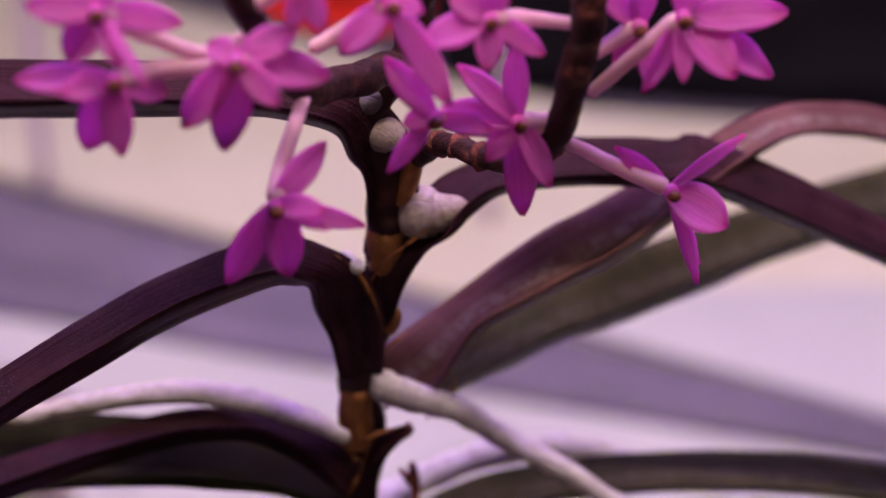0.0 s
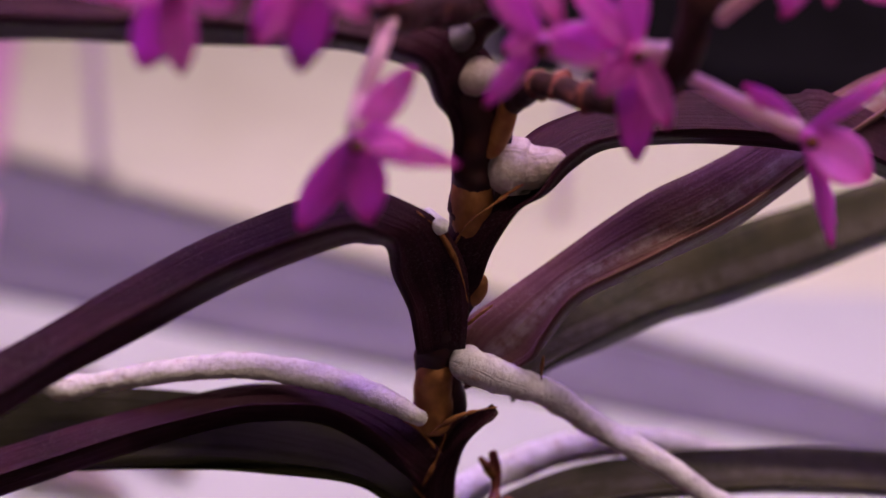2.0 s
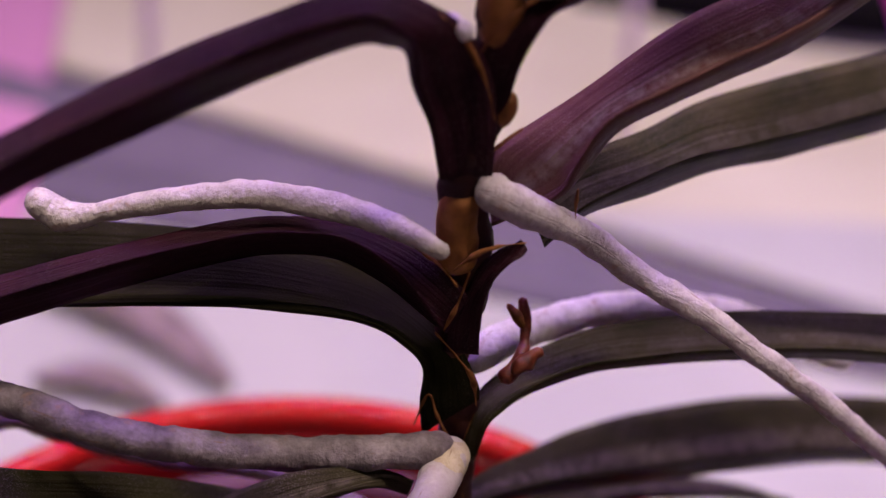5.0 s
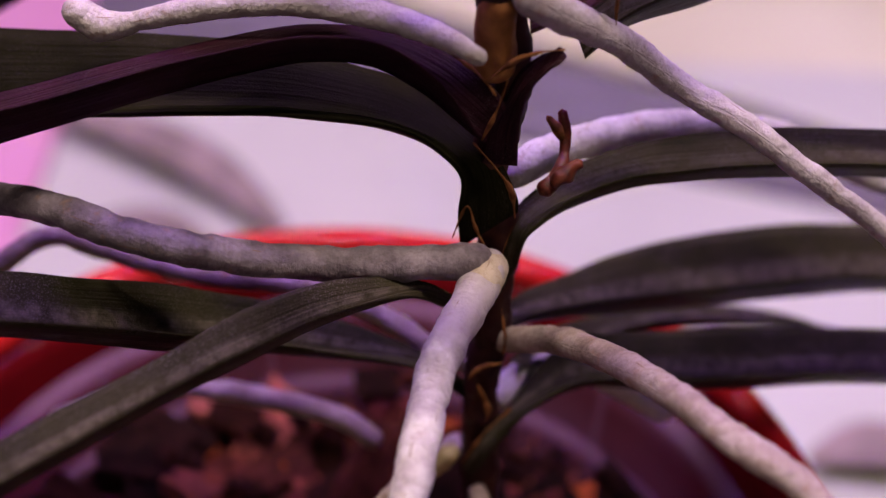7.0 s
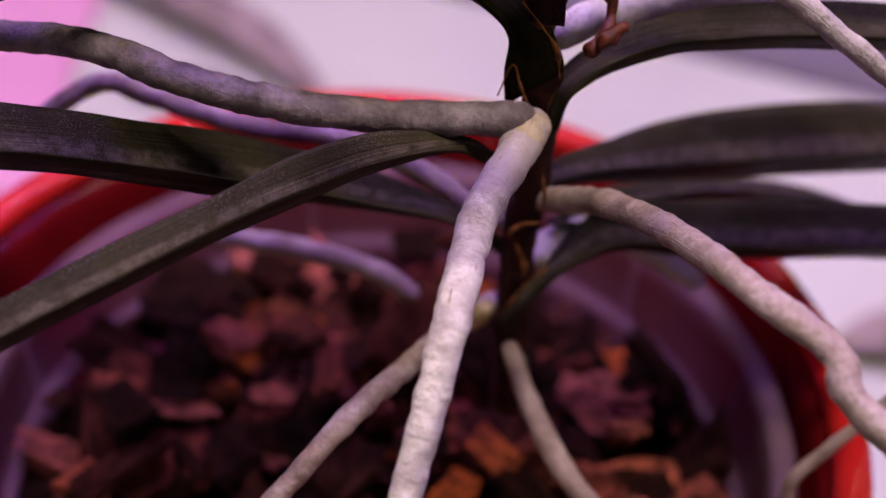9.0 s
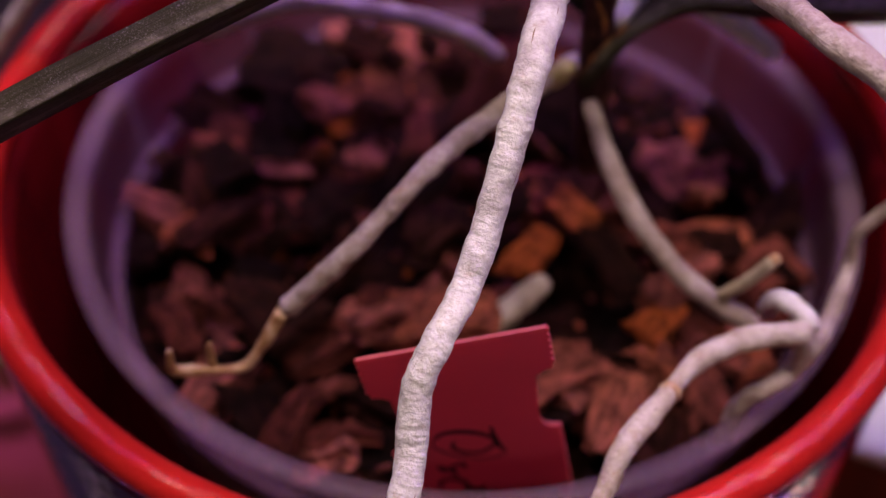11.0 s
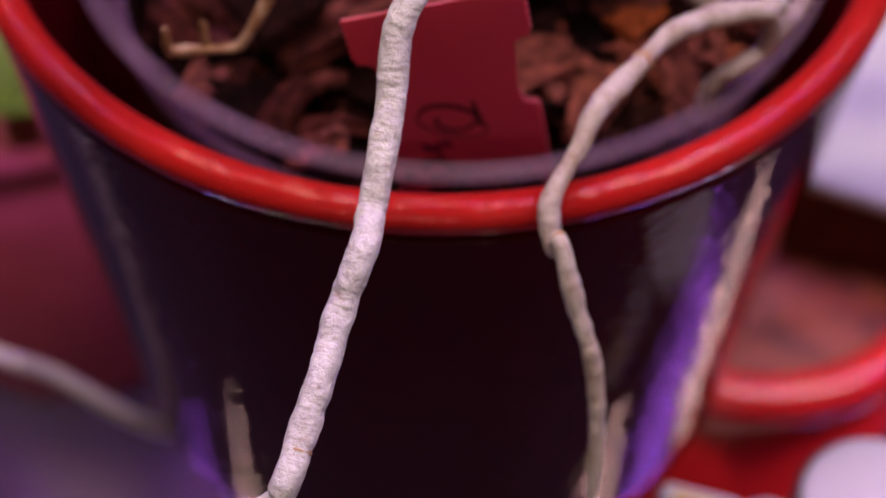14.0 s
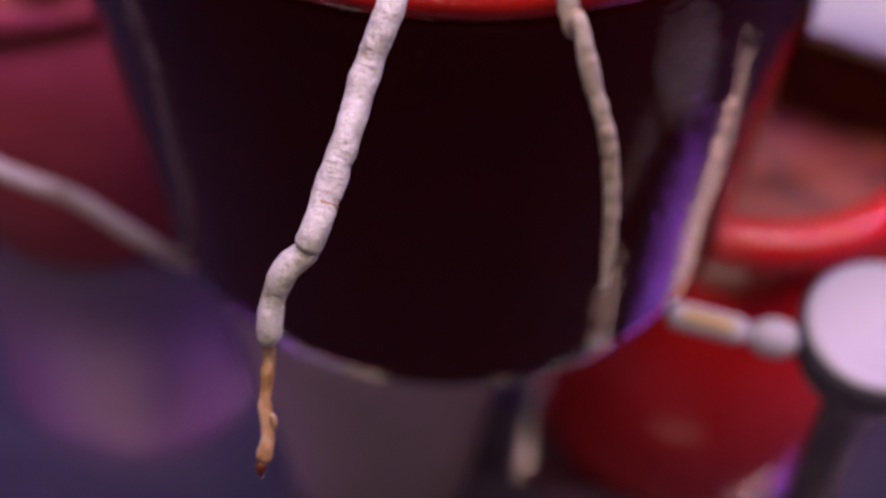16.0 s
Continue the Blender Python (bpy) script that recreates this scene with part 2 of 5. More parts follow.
def glaze_material(name, low, high, rough, level, ripple, strength, depth):
    """Poured glaze: faint tone changes and fine ripples that run round the pot."""
    m, n, l, b = mat(name, rough, 0, level)
    co = n.new("ShaderNodeTexCoord").outputs["Object"]
    r = ramp(n, [(0.3, low), (0.7, high)])
    l.new(noise_tex(n, l, co, 60).outputs["Fac"], r.inputs[0])
    l.new(r.outputs[0], b.inputs["Base Color"])
    fine = noise_tex(n, l, co, 1.0, 0.3, 0.5, ripple)
    bump(n, l, b, fine.outputs["Fac"], strength, depth)
    return m


# Wall base darker than the lip: its dim surroundings are put into the colour.
MAROON_GLAZE_SHADED = glaze_material("maroon_glaze_shaded", (0.052, 0.0020, 0.0014), (0.066, 0.0028, 0.0020), 0.02, 0.11, (420, 420, 900), 0.21, 0.0005)
MAROON_GLAZE_SHADED.node_tree.nodes["Principled BSDF"].inputs["Specular Tint"].default_value = (1.0, 0.60, 0.52, 1)
RED_LIP = speckled("red_glaze_lip", [(0.3, (0.34, 0.010, 0.010)), (0.7, (0.42, 0.016, 0.014))], 60, 0.05, 1700, 0.28, 0.00045, 0.30, 0.0)
RED_LIP.node_tree.nodes["Principled BSDF"].inputs["Specular Tint"].default_value = (1.0, 0.72, 0.66, 1)
# Darkened copy of the lip glaze: shade inside the planter put into the colour.
RED_LIP_SHADED = speckled("red_glaze_shaded", [(0.3, (0.095, 0.003, 0.005)), (0.7, (0.125, 0.004, 0.006))], 60, 0.12, 500, 0.2, 0.0005, 0.15)
RED_TAG = speckled("red_plastic", [(0.3, (0.60, 0.115, 0.15)), (0.7, (0.67, 0.13, 0.17))], 80, 0.45, 900, 0.1, 0.0002)
INK = speckled("black_ink", [(0.3, (0.004, 0.003, 0.004)), (0.7, (0.009, 0.007, 0.009))], 80, 0.6)


def petal_material():
    m, n, l, b = mat("petal_magenta", 0.45)
    uv = n.new("ShaderNodeTexCoord").outputs["UV"]
    ob = n.new("ShaderNodeTexCoord").outputs["Object"]
    veins = noise_tex(n, l, uv, 1.0, 3, 0.6, (20, 1.0, 1))
    r = ramp(n, [(0.28, (0.56, 0.06, 0.46)), (0.52, (0.78, 0.17, 0.68)), (0.74, (0.92, 0.46, 0.88))])
    l.new(veins.outputs["Fac"], r.inputs[0])
    sep = n.new("ShaderNodeSeparateXYZ")
    l.new(uv, sep.inputs[0])
    tip = ramp(n, [(0.80, (0, 0, 0)), (0.97, (1.6, 1.6, 1.6))])
    l.new(sep.outputs[1], tip.inputs[0])
    blot = noise_tex(n, l, ob, 300, 3)
    mul = n.new("ShaderNodeMath")
    mul.operation = "MULTIPLY"
    l.new(tip.outputs[0], mul.inputs[0])
    l.new(blot.outputs["Fac"], mul.inputs[1])
    c = mixed(n, l, mul.outputs[0], r.outputs[0], (0.42, 0.015, 0.10))
    l.new(c, b.inputs["Base Color"])
    b.inputs["Subsurface Weight"].default_value = 0.35
    b.inputs["Subsurface Radius"].default_value = (0.004, 0.001, 0.003)
    b.inputs["Subsurface Scale"].default_value = 0.5
    grain = noise_tex(n, l, ob, 3000, 2)
    lift = n.new("ShaderNodeMath")
    lift.operation = "MULTIPLY_ADD"
    lift.inputs[1].default_value = 0.4
    l.new(grain.outputs["Fac"], lift.inputs[0])
    l.new(veins.outputs["Fac"], lift.inputs[2])
    bump(n, l, b, lift.outputs[0], 0.6, 0.0005)
    return m


def translucent(m, share, colour):
    """Lets light through a thin sheet."""
    n, l = m.node_tree.nodes, m.node_tree.links
    tr = n.new("ShaderNodeBsdfTranslucent")
    tr.inputs[0].default_value = (*colour, 1)
    mx = n.new("ShaderNodeMixShader")
    mx.inputs[0].default_value = share
    l.new(n["Principled BSDF"].outputs[0], mx.inputs[1])
    l.new(tr.outputs[0], mx.inputs[2])
    l.new(mx.outputs[0], n["Material Output"].inputs[0])
    return m


PETAL = translucent(petal_material(), 0.54, (0.93, 0.25, 0.80))
translucent(PEDICEL, 0.35, (0.9, 0.55, 0.68))
translucent(RED_TAG, 0.55, (0.80, 0.19, 0.24))


def clear_plastic(name, low, high):
    m, n, l, b = mat(name, 0.3, 0, 0.25)
    b.inputs["Base Color"].default_value = (0.42, 0.28, 0.39, 1)
    tr = n.new("ShaderNodeBsdfTransparent")
    tr.inputs[0].default_value = (0.93, 0.85, 0.92, 1)
    mx = n.new("ShaderNodeMixShader")
    co = n.new("ShaderNodeTexCoord").outputs["Object"]
    t = noise_tex(n, l, co, 40)
    r = ramp(n, [(0.3, (low,) * 3), (0.75, (high,) * 3)])
    l.new(t.outputs["Fac"], r.inputs[0])
    l.new(r.outputs[0], mx.inputs[0])
    l.new(tr.outputs[0], mx.inputs[1])
    l.new(b.outputs[0], mx.inputs[2])
    l.new(mx.outputs[0], n["Material Output"].inputs[0])
    return m


CLEAR = clear_plastic("clear_plastic", 0.035, 0.075)
CLEAR_THICK = clear_plastic("clear_plastic_rim", 0.11, 0.20)


# ---- building helpers ----
def spline(points, count):
    """Catmull-Rom through the points, at even steps of the parameter."""
    p = np.array(points, float)
    p = np.vstack([2 * p[0] - p[1], p, 2 * p[-1] - p[-2]])
    out = []
    for s in np.linspace(0, len(points) - 1, count):
        i = min(int(s), len(points) - 2)
        f = s - i
        a, b, c, d = p[i:i + 4]
        out.append(0.5 * (2 * b + (c - a) * f + (2 * a - 5 * b + 4 * c - d) * f * f + (3 * b - a - 3 * c + d) * f ** 3))
    return np.array(out)


def mesh_of(name, verts, faces, material, uvs=None, smooth=True):
    me = bpy.data.meshes.new(name)
    me.from_pydata([tuple(v) for v in verts], [], faces)
    if uvs is not None:
        layer = me.uv_layers.new(name="uv")
        for loop in me.loops:
            layer.data[loop.index].uv = uvs[loop.vertex_index]
    me.materials.append(material)
    me.shade_smooth() if smooth else None
    bm = bmesh.new()
    bm.from_mesh(me)
    bmesh.ops.recalc_face_normals(bm, faces=bm.faces)
    bm.to_mesh(me)
    bm.free()
    return me


def part(name, me, parent, label=""):
    ob = new(name, me)
    ob.parent = parent
    return tagged(ob, label=label)


def tube(points, radii, step=0.045, sides=20, lump=0.05, seed=0.0, rings=0.0):
    """A round, slightly lumpy tube in centimetres with rounded ends; radii has as many values as wanted, spread along it."""
    p = np.array(points, float)
    length = np.linalg.norm(np.diff(p, axis=0), axis=1).sum()
    count = max(8, int(length / step))
    dense = spline(points, 400)
    along = np.r_[0, np.cumsum(np.linalg.norm(np.diff(dense, axis=0), axis=1))]
    even = np.linspace(0, along[-1], count)
    c = np.stack([np.interp(even, along, dense[:, k]) for k in range(3)], 1)
    rad = np.interp(np.linspace(0, 1, count), np.linspace(0, 1, len(radii)), radii)
    tang = np.gradient(c, axis=0)
    tang /= np.linalg.norm(tang, axis=1)[:, None]
    nrm = np.cross(tang[0], (0.3, 0.2, 0.9))
    nrm /= np.linalg.norm(nrm)
    verts, faces, uvs = [], [], []
    for i in range(count):
        nrm = nrm - tang[i] * (nrm @ tang[i])
        nrm /= np.linalg.norm(nrm)
        bi = np.cross(tang[i], nrm)
        end = min(even[i], along[-1] - even[i])
        r = rad[i] * math.sqrt(max(0.0, 1 - max(0.0, 1 - end / rad[i]) ** 2)) if end < rad[i] else rad[i]
        r = max(r, 0.004)
        ring = 1 + lump * (0.8 * noise.noise((even[i] * 1.7 + seed, seed, 1.7)) + 0.55 * noise.noise((even[i] * 4.6 + seed, 3.3, seed)))
        for k in range(sides):
            a = 2 * math.pi * k / sides
            d = nrm * math.cos(a) + bi * math.sin(a)
            q = c[i] + d * rad[i]
            w = 1 + 1.2 * lump * noise.noise((q[0] * 3.5 + seed, q[1] * 3.5, q[2] * 3.5)) + 0.6 * lump * noise.noise((q[0] * 8, q[1] * 8 + seed, q[2] * 8))
            if rings:
                w += rings * (0.9 * noise.noise((even[i] * 4.4 + seed, 0.75 * math.cos(a), 0.75 * math.sin(a) + seed)) + 0.55 * noise.noise((even[i] * 9.5 + seed, 1.4 * math.cos(a), 1.4 * math.sin(a))))
            verts.append((c[i] + d * r * w * ring) * CM)
            uvs.append((k / sides, even[i] / 4))
    for i in range(count - 1):
        for k in range(sides):
            a, b = i * sides + k, i * sides + (k + 1) % sides
            faces.append((a, b, b + sides, a + sides))
    faces.append(tuple(range(sides)))
    faces.append(tuple(range((count - 1) * sides, count * sides)))
    return verts, faces, uvs


def strap_leaf(stations, thick=0.10, count=46, across=13):
    """A channelled strap leaf in centimetres from its base to its tip: far edge, keel and near edge at each station."""
    a, kl, b = (spline([s[k] for s in stations], count) for k in range(3))
    mid = (a + b) / 2
    along = np.r_[0, np.cumsum(np.linalg.norm(np.diff(kl, axis=0), axis=1))]
    out = kl - mid
    out /= np.linalg.norm(out, axis=1)[:, None] + 1e-9
    verts, uvs, faces = [], [], []
    for side in (0, 1):
        for i in range(count):
            for k in range(across):
                s = k / (across - 1)
                if s < 0.5:
                    q = a[i] + (kl[i] - a[i]) * (2 * s)
                else:
                    q = kl[i] + (b[i] - kl[i]) * (2 * s - 1)
                v = 1 - abs(2 * s - 1)
                q = q - out[i] * 0.05 * max(0.0, 1 - abs(s - 0.5) * 8) ** 2 * np.linalg.norm(kl[i] - mid[i])
                q = q + out[i] * (0.05 * math.sin(2 * math.pi * v) * 0.5 + 0.025 * noise.noise((along[i] * 0.9, s * 2.5, stations[0][0][2])))
                if not side:
                    q = q - out[i] * thick * (0.3 + 0.7 * min(1, 2.5 * v))
                verts.append(q * CM)
                uvs.append((s, along[i] / 4))
    n = count * across
    for i in range(count - 1):
        for k in range(across - 1):
            p = i * across + k
            faces.append((p, p + 1, p + across + 1, p + across))
            faces.append((n + p, n + p + across, n + p + across + 1, n + p + 1))
        for k in (0, across - 1):
            p = i * across + k
            faces.append((p, p + across, n + p + across, n + p))
    for i in (0, count - 1):
        for k in range(across - 1):
            p = i * across + k
            faces.append((p, p + 1, n + p + 1, n + p))
    return verts, faces, uvs


def petal_mesh(base, tip, width, facing, cup=0.09, rows=12, cols=7):
    """A pointed oval petal in centimetres, from its base to its tip, its face towards facing."""
    base, tip, facing = np.array(base), np.array(tip), np.array(facing)
    way = tip - base
    length = np.linalg.norm(way)
    d = way / length
    side = np.cross(d, facing)
    side /= np.linalg.norm(side)
    up = np.cross(side, d)
    verts, uvs, faces = [], [], []
    for layer in (0, 1):
        for i in range(rows):
            s = i / (rows - 1)
            half = 0.44 * width * (0.20 * (1 - s) ** 2 + math.sin(math.pi * min(1, 0.03 + 0.97 * s ** 1.15)) ** 0.7) if s < 1 else 0.02
            for k in range(cols):
                u = 2 * k / (cols - 1) - 1
                q = base + way * s + side * half * u
                q = q + up * (cup * width * (u * u - 0.5) + 0.03 * length * math.sin(math.pi * s) - 0.04 * length * s * s - 0.03 * width * math.exp(-30 * u * u) * (1 - s))
                q = q + up * 0.02 * noise.noise((q[0] * 5, q[1] * 5, q[2] * 5))
                if layer:
                    q = q - up * 0.035
                verts.append(q * CM)
                uvs.append((k / (cols - 1), s))
    n = rows * cols
    for i in range(rows - 1):
        for k in range(cols - 1):
            p = i * cols + k
            faces.append((p, p + 1, p + cols + 1, p + cols))
            faces.append((n + p, n + p + cols, n + p + cols + 1, n + p + 1))
        for k in (0, cols - 1):
            p = i * cols + k
            faces.append((p, p + cols, n + p + cols, n + p))
    for i in (0, rows - 1):
        for k in range(cols - 1):
            p = i * cols + k
            faces.append((p, p + 1, n + p + 1, n + p))
    return verts, faces, uvs


def lathe(profile, segments=96, centre=(0, 0)):
    """A closed turned body from a profile of (radius, height) in centimetres."""
    verts, faces = [], []
    m = len(profile)
    for i in range(segments):
        a = 2 * math.pi * i / segments
        for r, z in profile:
            verts.append(((centre[0] + r * math.cos(a)) * CM, (centre[1] + r * math.sin(a)) * CM, z * CM))
    for i in range(segments):
        for k in range(m):
            a, b = i * m + k, i * m + (k + 1) % m
            c, d = ((i + 1) % segments) * m + (k + 1) % m, ((i + 1) % segments) * m + k
            faces.append((a, b, c, d))
    return verts, faces


def arc(cx, cz, r, a0, a1, n):
    return [(cx + r * math.cos(radians(a0 + (a1 - a0) * i / (n - 1))), cz + r * math.sin(radians(a0 + (a1 - a0) * i / (n - 1)))) for i in range(n)]


# ---- table ----
TABLE_Z = -29.0
SHELF_Z = -13.0


def slab(name, x0, x1, y0, y1, z0, z1, material, turn=0.0, bevel=0.1):
    bm = bmesh.new()
    bmesh.ops.create_cube(bm, size=1)
    for v in bm.verts:
        v.co = Vector(((x1 - x0) * v.co.x * CM, (y1 - y0) * v.co.y * CM, (z1 - z0) * v.co.z * CM))
    bmesh.ops.bevel(bm, geom=bm.edges[:], offset=bevel * CM, segments=2, affect="EDGES")
    me = bpy.data.meshes.new(name)
    bm.to_mesh(me)
    bm.free()
    me.materials.append(material)
    ob = new(name, me)
    ob.matrix_world = pose((x0 + x1) / 2 * CM, (y0 + y1) / 2 * CM, (z0 + z1) / 2 * CM, 0, 0, turn)
    return ob


TABLE_GREY = speckled("grey_table", [(0.3, (0.066, 0.062, 0.118)), (0.7, (0.088, 0.082, 0.148))], 14, 0.012, 25, 0.02, 0.0004, 0.9, 1.0)
TABLE_GREY.node_tree.nodes["Principled BSDF"].inputs["Specular Tint"].default_value = (1.0, 0.72, 0.76, 1)
TABLE_GREY.node_tree.nodes["Principled BSDF"].inputs["IOR"].default_value = 2.3
BOARD_WHITE = speckled("white_board", [(0.3, (0.40, 0.43, 0.36)), (0.7, (0.49, 0.53, 0.44))], 9, 0.45, 200, 0.1, 0.0005)
BAND_GREY = speckled("grey_cloth", [(0.3, (0.100, 0.093, 0.113)), (0.7, (0.163, 0.149, 0.172))], 14, 0.7)
BEIGE = speckled("beige_board", [(0.3, (0.485, 0.495, 0.305)), (0.7, (0.60, 0.62, 0.415))], 8, 0.6)
PINK = speckled("pink_plastic", [(0.3, (0.52, 0.24, 0.38)), (0.7, (0.60, 0.31, 0.45))], 12, 0.4)
BLACK = speckled("black_plastic", [(0.3, (0.004, 0.0035, 0.004)), (0.7, (0.009, 0.008, 0.009))], 20, 0.8, 300, 0.3, 0.0005, 0.05)
tagged(slab("floor", -160, 160, -140, 160, TABLE_Z - 4, TABLE_Z, TABLE_GREY), "polished grey table top", "table top", kind="structure")


def plate(name, outline, z0, z1, material):
    """A flat board with the outline given as (x, y) in centimetres."""
    bm = bmesh.new()
    low = [bm.verts.new((x * CM, y * CM, z0 * CM)) for x, y in outline]
    face = bm.faces.new(low)
    top = bmesh.ops.extrude_face_region(bm, geom=[face])
    bmesh.ops.translate(bm, verts=[g for g in top["geom"] if isinstance(g, bmesh.types.BMVert)], vec=(0, 0, (z1 - z0) * CM))
    bmesh.ops.recalc_face_normals(bm, faces=bm.faces)
    bmesh.ops.bevel(bm, geom=bm.edges[:], offset=0.06 * CM, segments=2, affect="EDGES")
    me = bpy.data.meshes.new(name)
    bm.to_mesh(me)
    bm.free()
    me.materials.append(material)
    return new(name, me)


SHELF_DARK = speckled("dark_grey_laminate", [(0.3, (0.050, 0.046, 0.056)), (0.7, (0.075, 0.068, 0.080))], 14, 0.5)
tagged(plate("shelf", [(-130, 62.7), (130, -16.6), (130, 130), (-130, 130)], TABLE_Z, SHELF_Z, SHELF_DARK), "dark grey shelf carrying the white board", "shelf", kind="structure")
tagged(plate("shelf_board", [(-24.2, 29.3), (-12.1, 17.2), (-12.1, 10.8), (14, 2.8), (19, 13), (90, 3.3), (-24.2, 38.1)], SHELF_Z, SHELF_Z + 0.4, BOARD_WHITE), "white laminated board lying on the dark shelf", "board")
def draped_cloth(near, far, z, folds, height):
    """A cloth lying in soft folds between a near and a far edge, each given by its two ends."""
    nx, ny, top = 60, 36, []
    for i in range(nx + 1):
        u = i / nx
        a, c = (np.array(e[0]) * (1 - u) + np.array(e[1]) * u for e in (near, far))
        for j in range(ny + 1):
            w = j / ny
            x, y = a * (1 - w) + c * w
            wave = math.sin(2 * math.pi * folds * w + 1.2 * math.sin(3 * u + 1)) + 0.5 * noise.noise((x * 0.10, y * 0.16, 4.0))
            top.append((x, y, z + 0.3 + height * (1 + wave) * math.sin(math.pi * min(1, max(0, w))) ** 0.6))
    n, m = len(top), ny + 1
    verts = [(x * CM, y * CM, h * CM) for x, y, h in top] + [(x * CM, y * CM, z * CM) for x, y, h in top]
    faces = [(i * m + j, i * m + j + 1, (i + 1) * m + j + 1, (i + 1) * m + j) for i in range(nx) for j in range(ny)]
    faces += [tuple(n + k for k in reversed(q)) for q in faces]
    rim = [i * m for i in range(nx + 1)] + [nx * m + j for j in range(1, m)] + [i * m + ny for i in range(nx - 1, -1, -1)] + [j for j in range(ny - 1, 0, -1)]
    faces += [(p, q, q + n, p + n) for p, q in zip(rim, rim[1:] + rim[:1])]
    return new("cloth_strip", mesh_of("cloth_strip", verts, faces, BAND_GREY))


tagged(draped_cloth(((-60, 49.5), (30, 22.0)), ((-60, 68.8), (30, 22.6)), SHELF_Z, 1.6, 0.45), "lavender grey cloth strip lying in soft folds beside the white board", "cloth")
tagged(plate("beige_board", [(-90, 85.5), (34, 21.0), (90, 4.2), (90, 40), (16, 50), (-90, 110)], SHELF_Z, SHELF_Z + 0.4, BEIGE), "beige board on the table behind the cloth", "board")
tagged(plate("black_tray", [(9.5, 53.0), (90, 42), (90, 130), (9.5, 130)], SHELF_Z, SHELF_Z + 1.5, BLACK), "low black plastic tray behind the boards", "tray")
tagged(plate("white_card", [(8.2, 34.3), (8.4, 34.9), (70, 34.6), (70, 10), (31, 22.4)], SHELF_Z + 0.4, SHELF_Z + 0.55, BOARD_WHITE), "white card lying on the beige board", "card")
tagged(plate("plastic_sheet", [(-24, 29.5), (-11.5, 17), (-11.6, 32), (-14.2, 57), (-24, 57)], SHELF_Z + 0.5, SHELF_Z + 0.9, PINK), "translucent pink plastic sheet lying on the boards", "plastic sheet")


SMUDGE_TONE = speckled("smudge_strip", [(0.3, (0.15, 0.125, 0.105)), (0.55, (0.24, 0.20, 0.18)), (0.8, (0.33, 0.27, 0.25))], 60, 0.8, 250, 0.5, 0.001, 0.1)


def smudge_strip(points, wide, label):
    """A curled leaf-like strip, added for a dark smudge on the boards."""
    line = spline(points, 9)
    rows = []
    for i, q in enumerate(line):
        t = line[min(i + 1, 8)] - line[max(i - 1, 0)]
        side = np.array((-t[1], t[0], 0)) / (np.linalg.norm(t) + 1e-9) * wide * (0.15 + math.sin(math.pi * (i + 0.6) / 9.2))
        rows.append((q + side + np.array((0, 0, 0.35)), q, q - side + np.array((0, 0, 0.5))))
    v, f, u = strap_leaf(rows, thick=0.06, count=24, across=9)
    ob = new("smudge_strip", mesh_of("smudge_strip", v, f, SMUDGE_TONE, u))
    return tagged(ob, label, "leaf", group="dry leaves")


# First two strips stand in for soft shadow smudges on the white board.
smudge_strip([(-12.2, 29.6, SHELF_Z + 0.5), (-9.0, 28.2, SHELF_Z + 0.9), (-6.1, 26.3, SHELF_Z + 0.8), (-3.6, 23.6, SHELF_Z + 0.5)], 0.9, "grey-brown leaf-like strip added for a shadow smudge on the white board")
smudge_strip([(-9.6, 23.6, SHELF_Z + 0.5), (-7.4, 23.4, SHELF_Z + 0.8), (-5.4, 22.4, SHELF_Z + 0.5)], 0.6, "small grey-brown strip added for a shadow smudge on the white board")
smudge_strip([(11.6, 14.4, SHELF_Z + 0.5), (13.4, 14.8, SHELF_Z + 0.8), (15.4, 14.2, SHELF_Z + 0.5)], 0.8, "olive-brown withered leaf on the white board")


# Rods added for the faint upright mauve bands behind the orchid.
def stake(x, y, z0, z1, r):
    v, f, u = tube([(x, y, z0), (x, y, (z0 + z1) / 2), (x, y, z1)], [r, r], lump=0.02, step=0.5, sides=12)
    ob = new("mauve_rod", mesh_of("mauve_rod", v, f, MAUVE, u))
    return tagged(ob, "slim mauve rod added for a faint upright band behind the orchid", "plant stake", group="plant stakes")


MAUVE = speckled("mauve_plastic", [(0.3, (0.54, 0.45, 0.48)), (0.7, (0.62, 0.53, 0.54))], 30, 0.5)
stake(-8.6, 43.0, SHELF_Z, -2.0, 0.32)
stake(10.2, 40.0, SHELF_Z, -4.0, 0.28)


ORANGE_SOIL = speckled("orange_soil", [(0.3, (0.08, 0.012, 0.005)), (0.5, (0.23, 0.036, 0.011)), (0.75, (0.29, 0.062, 0.025))], 90, 0.6, 200, 0.3, 0.001)
RED_MIRROR = speckled("red_lacquer", [(0.3, (0.66, 0.015, 0.020)), (0.7, (0.76, 0.020, 0.027))], 60, 0.20, 200, 0.02, 0.0004, 0.5)


def turned(name, profile, material, parent=None, label="", centre=(0, 0), segments=96):
    v, f = lathe(profile, segments, centre)
    me = mesh_of(name, v, f, material)
    return part(name, me, parent, label) if parent else new(name, me)


RED_BRIGHT = speckled("scarlet_plastic", [(0.3, (0.62, 0.022, 0.012)), (0.7, (0.72, 0.030, 0.016))], 60, 0.5, 200, 0.02, 0.0004, 0.3)
z = SHELF_Z
dish = turned("saucer", [(0.02, z), (5.4, z), (5.55, z + 0.04), (5.6, z + 0.12), (5.57, z + 0.17), (5.5, z + 0.2), (0.02, z + 0.2)], RED_BRIGHT, centre=(5.0, 64.8))
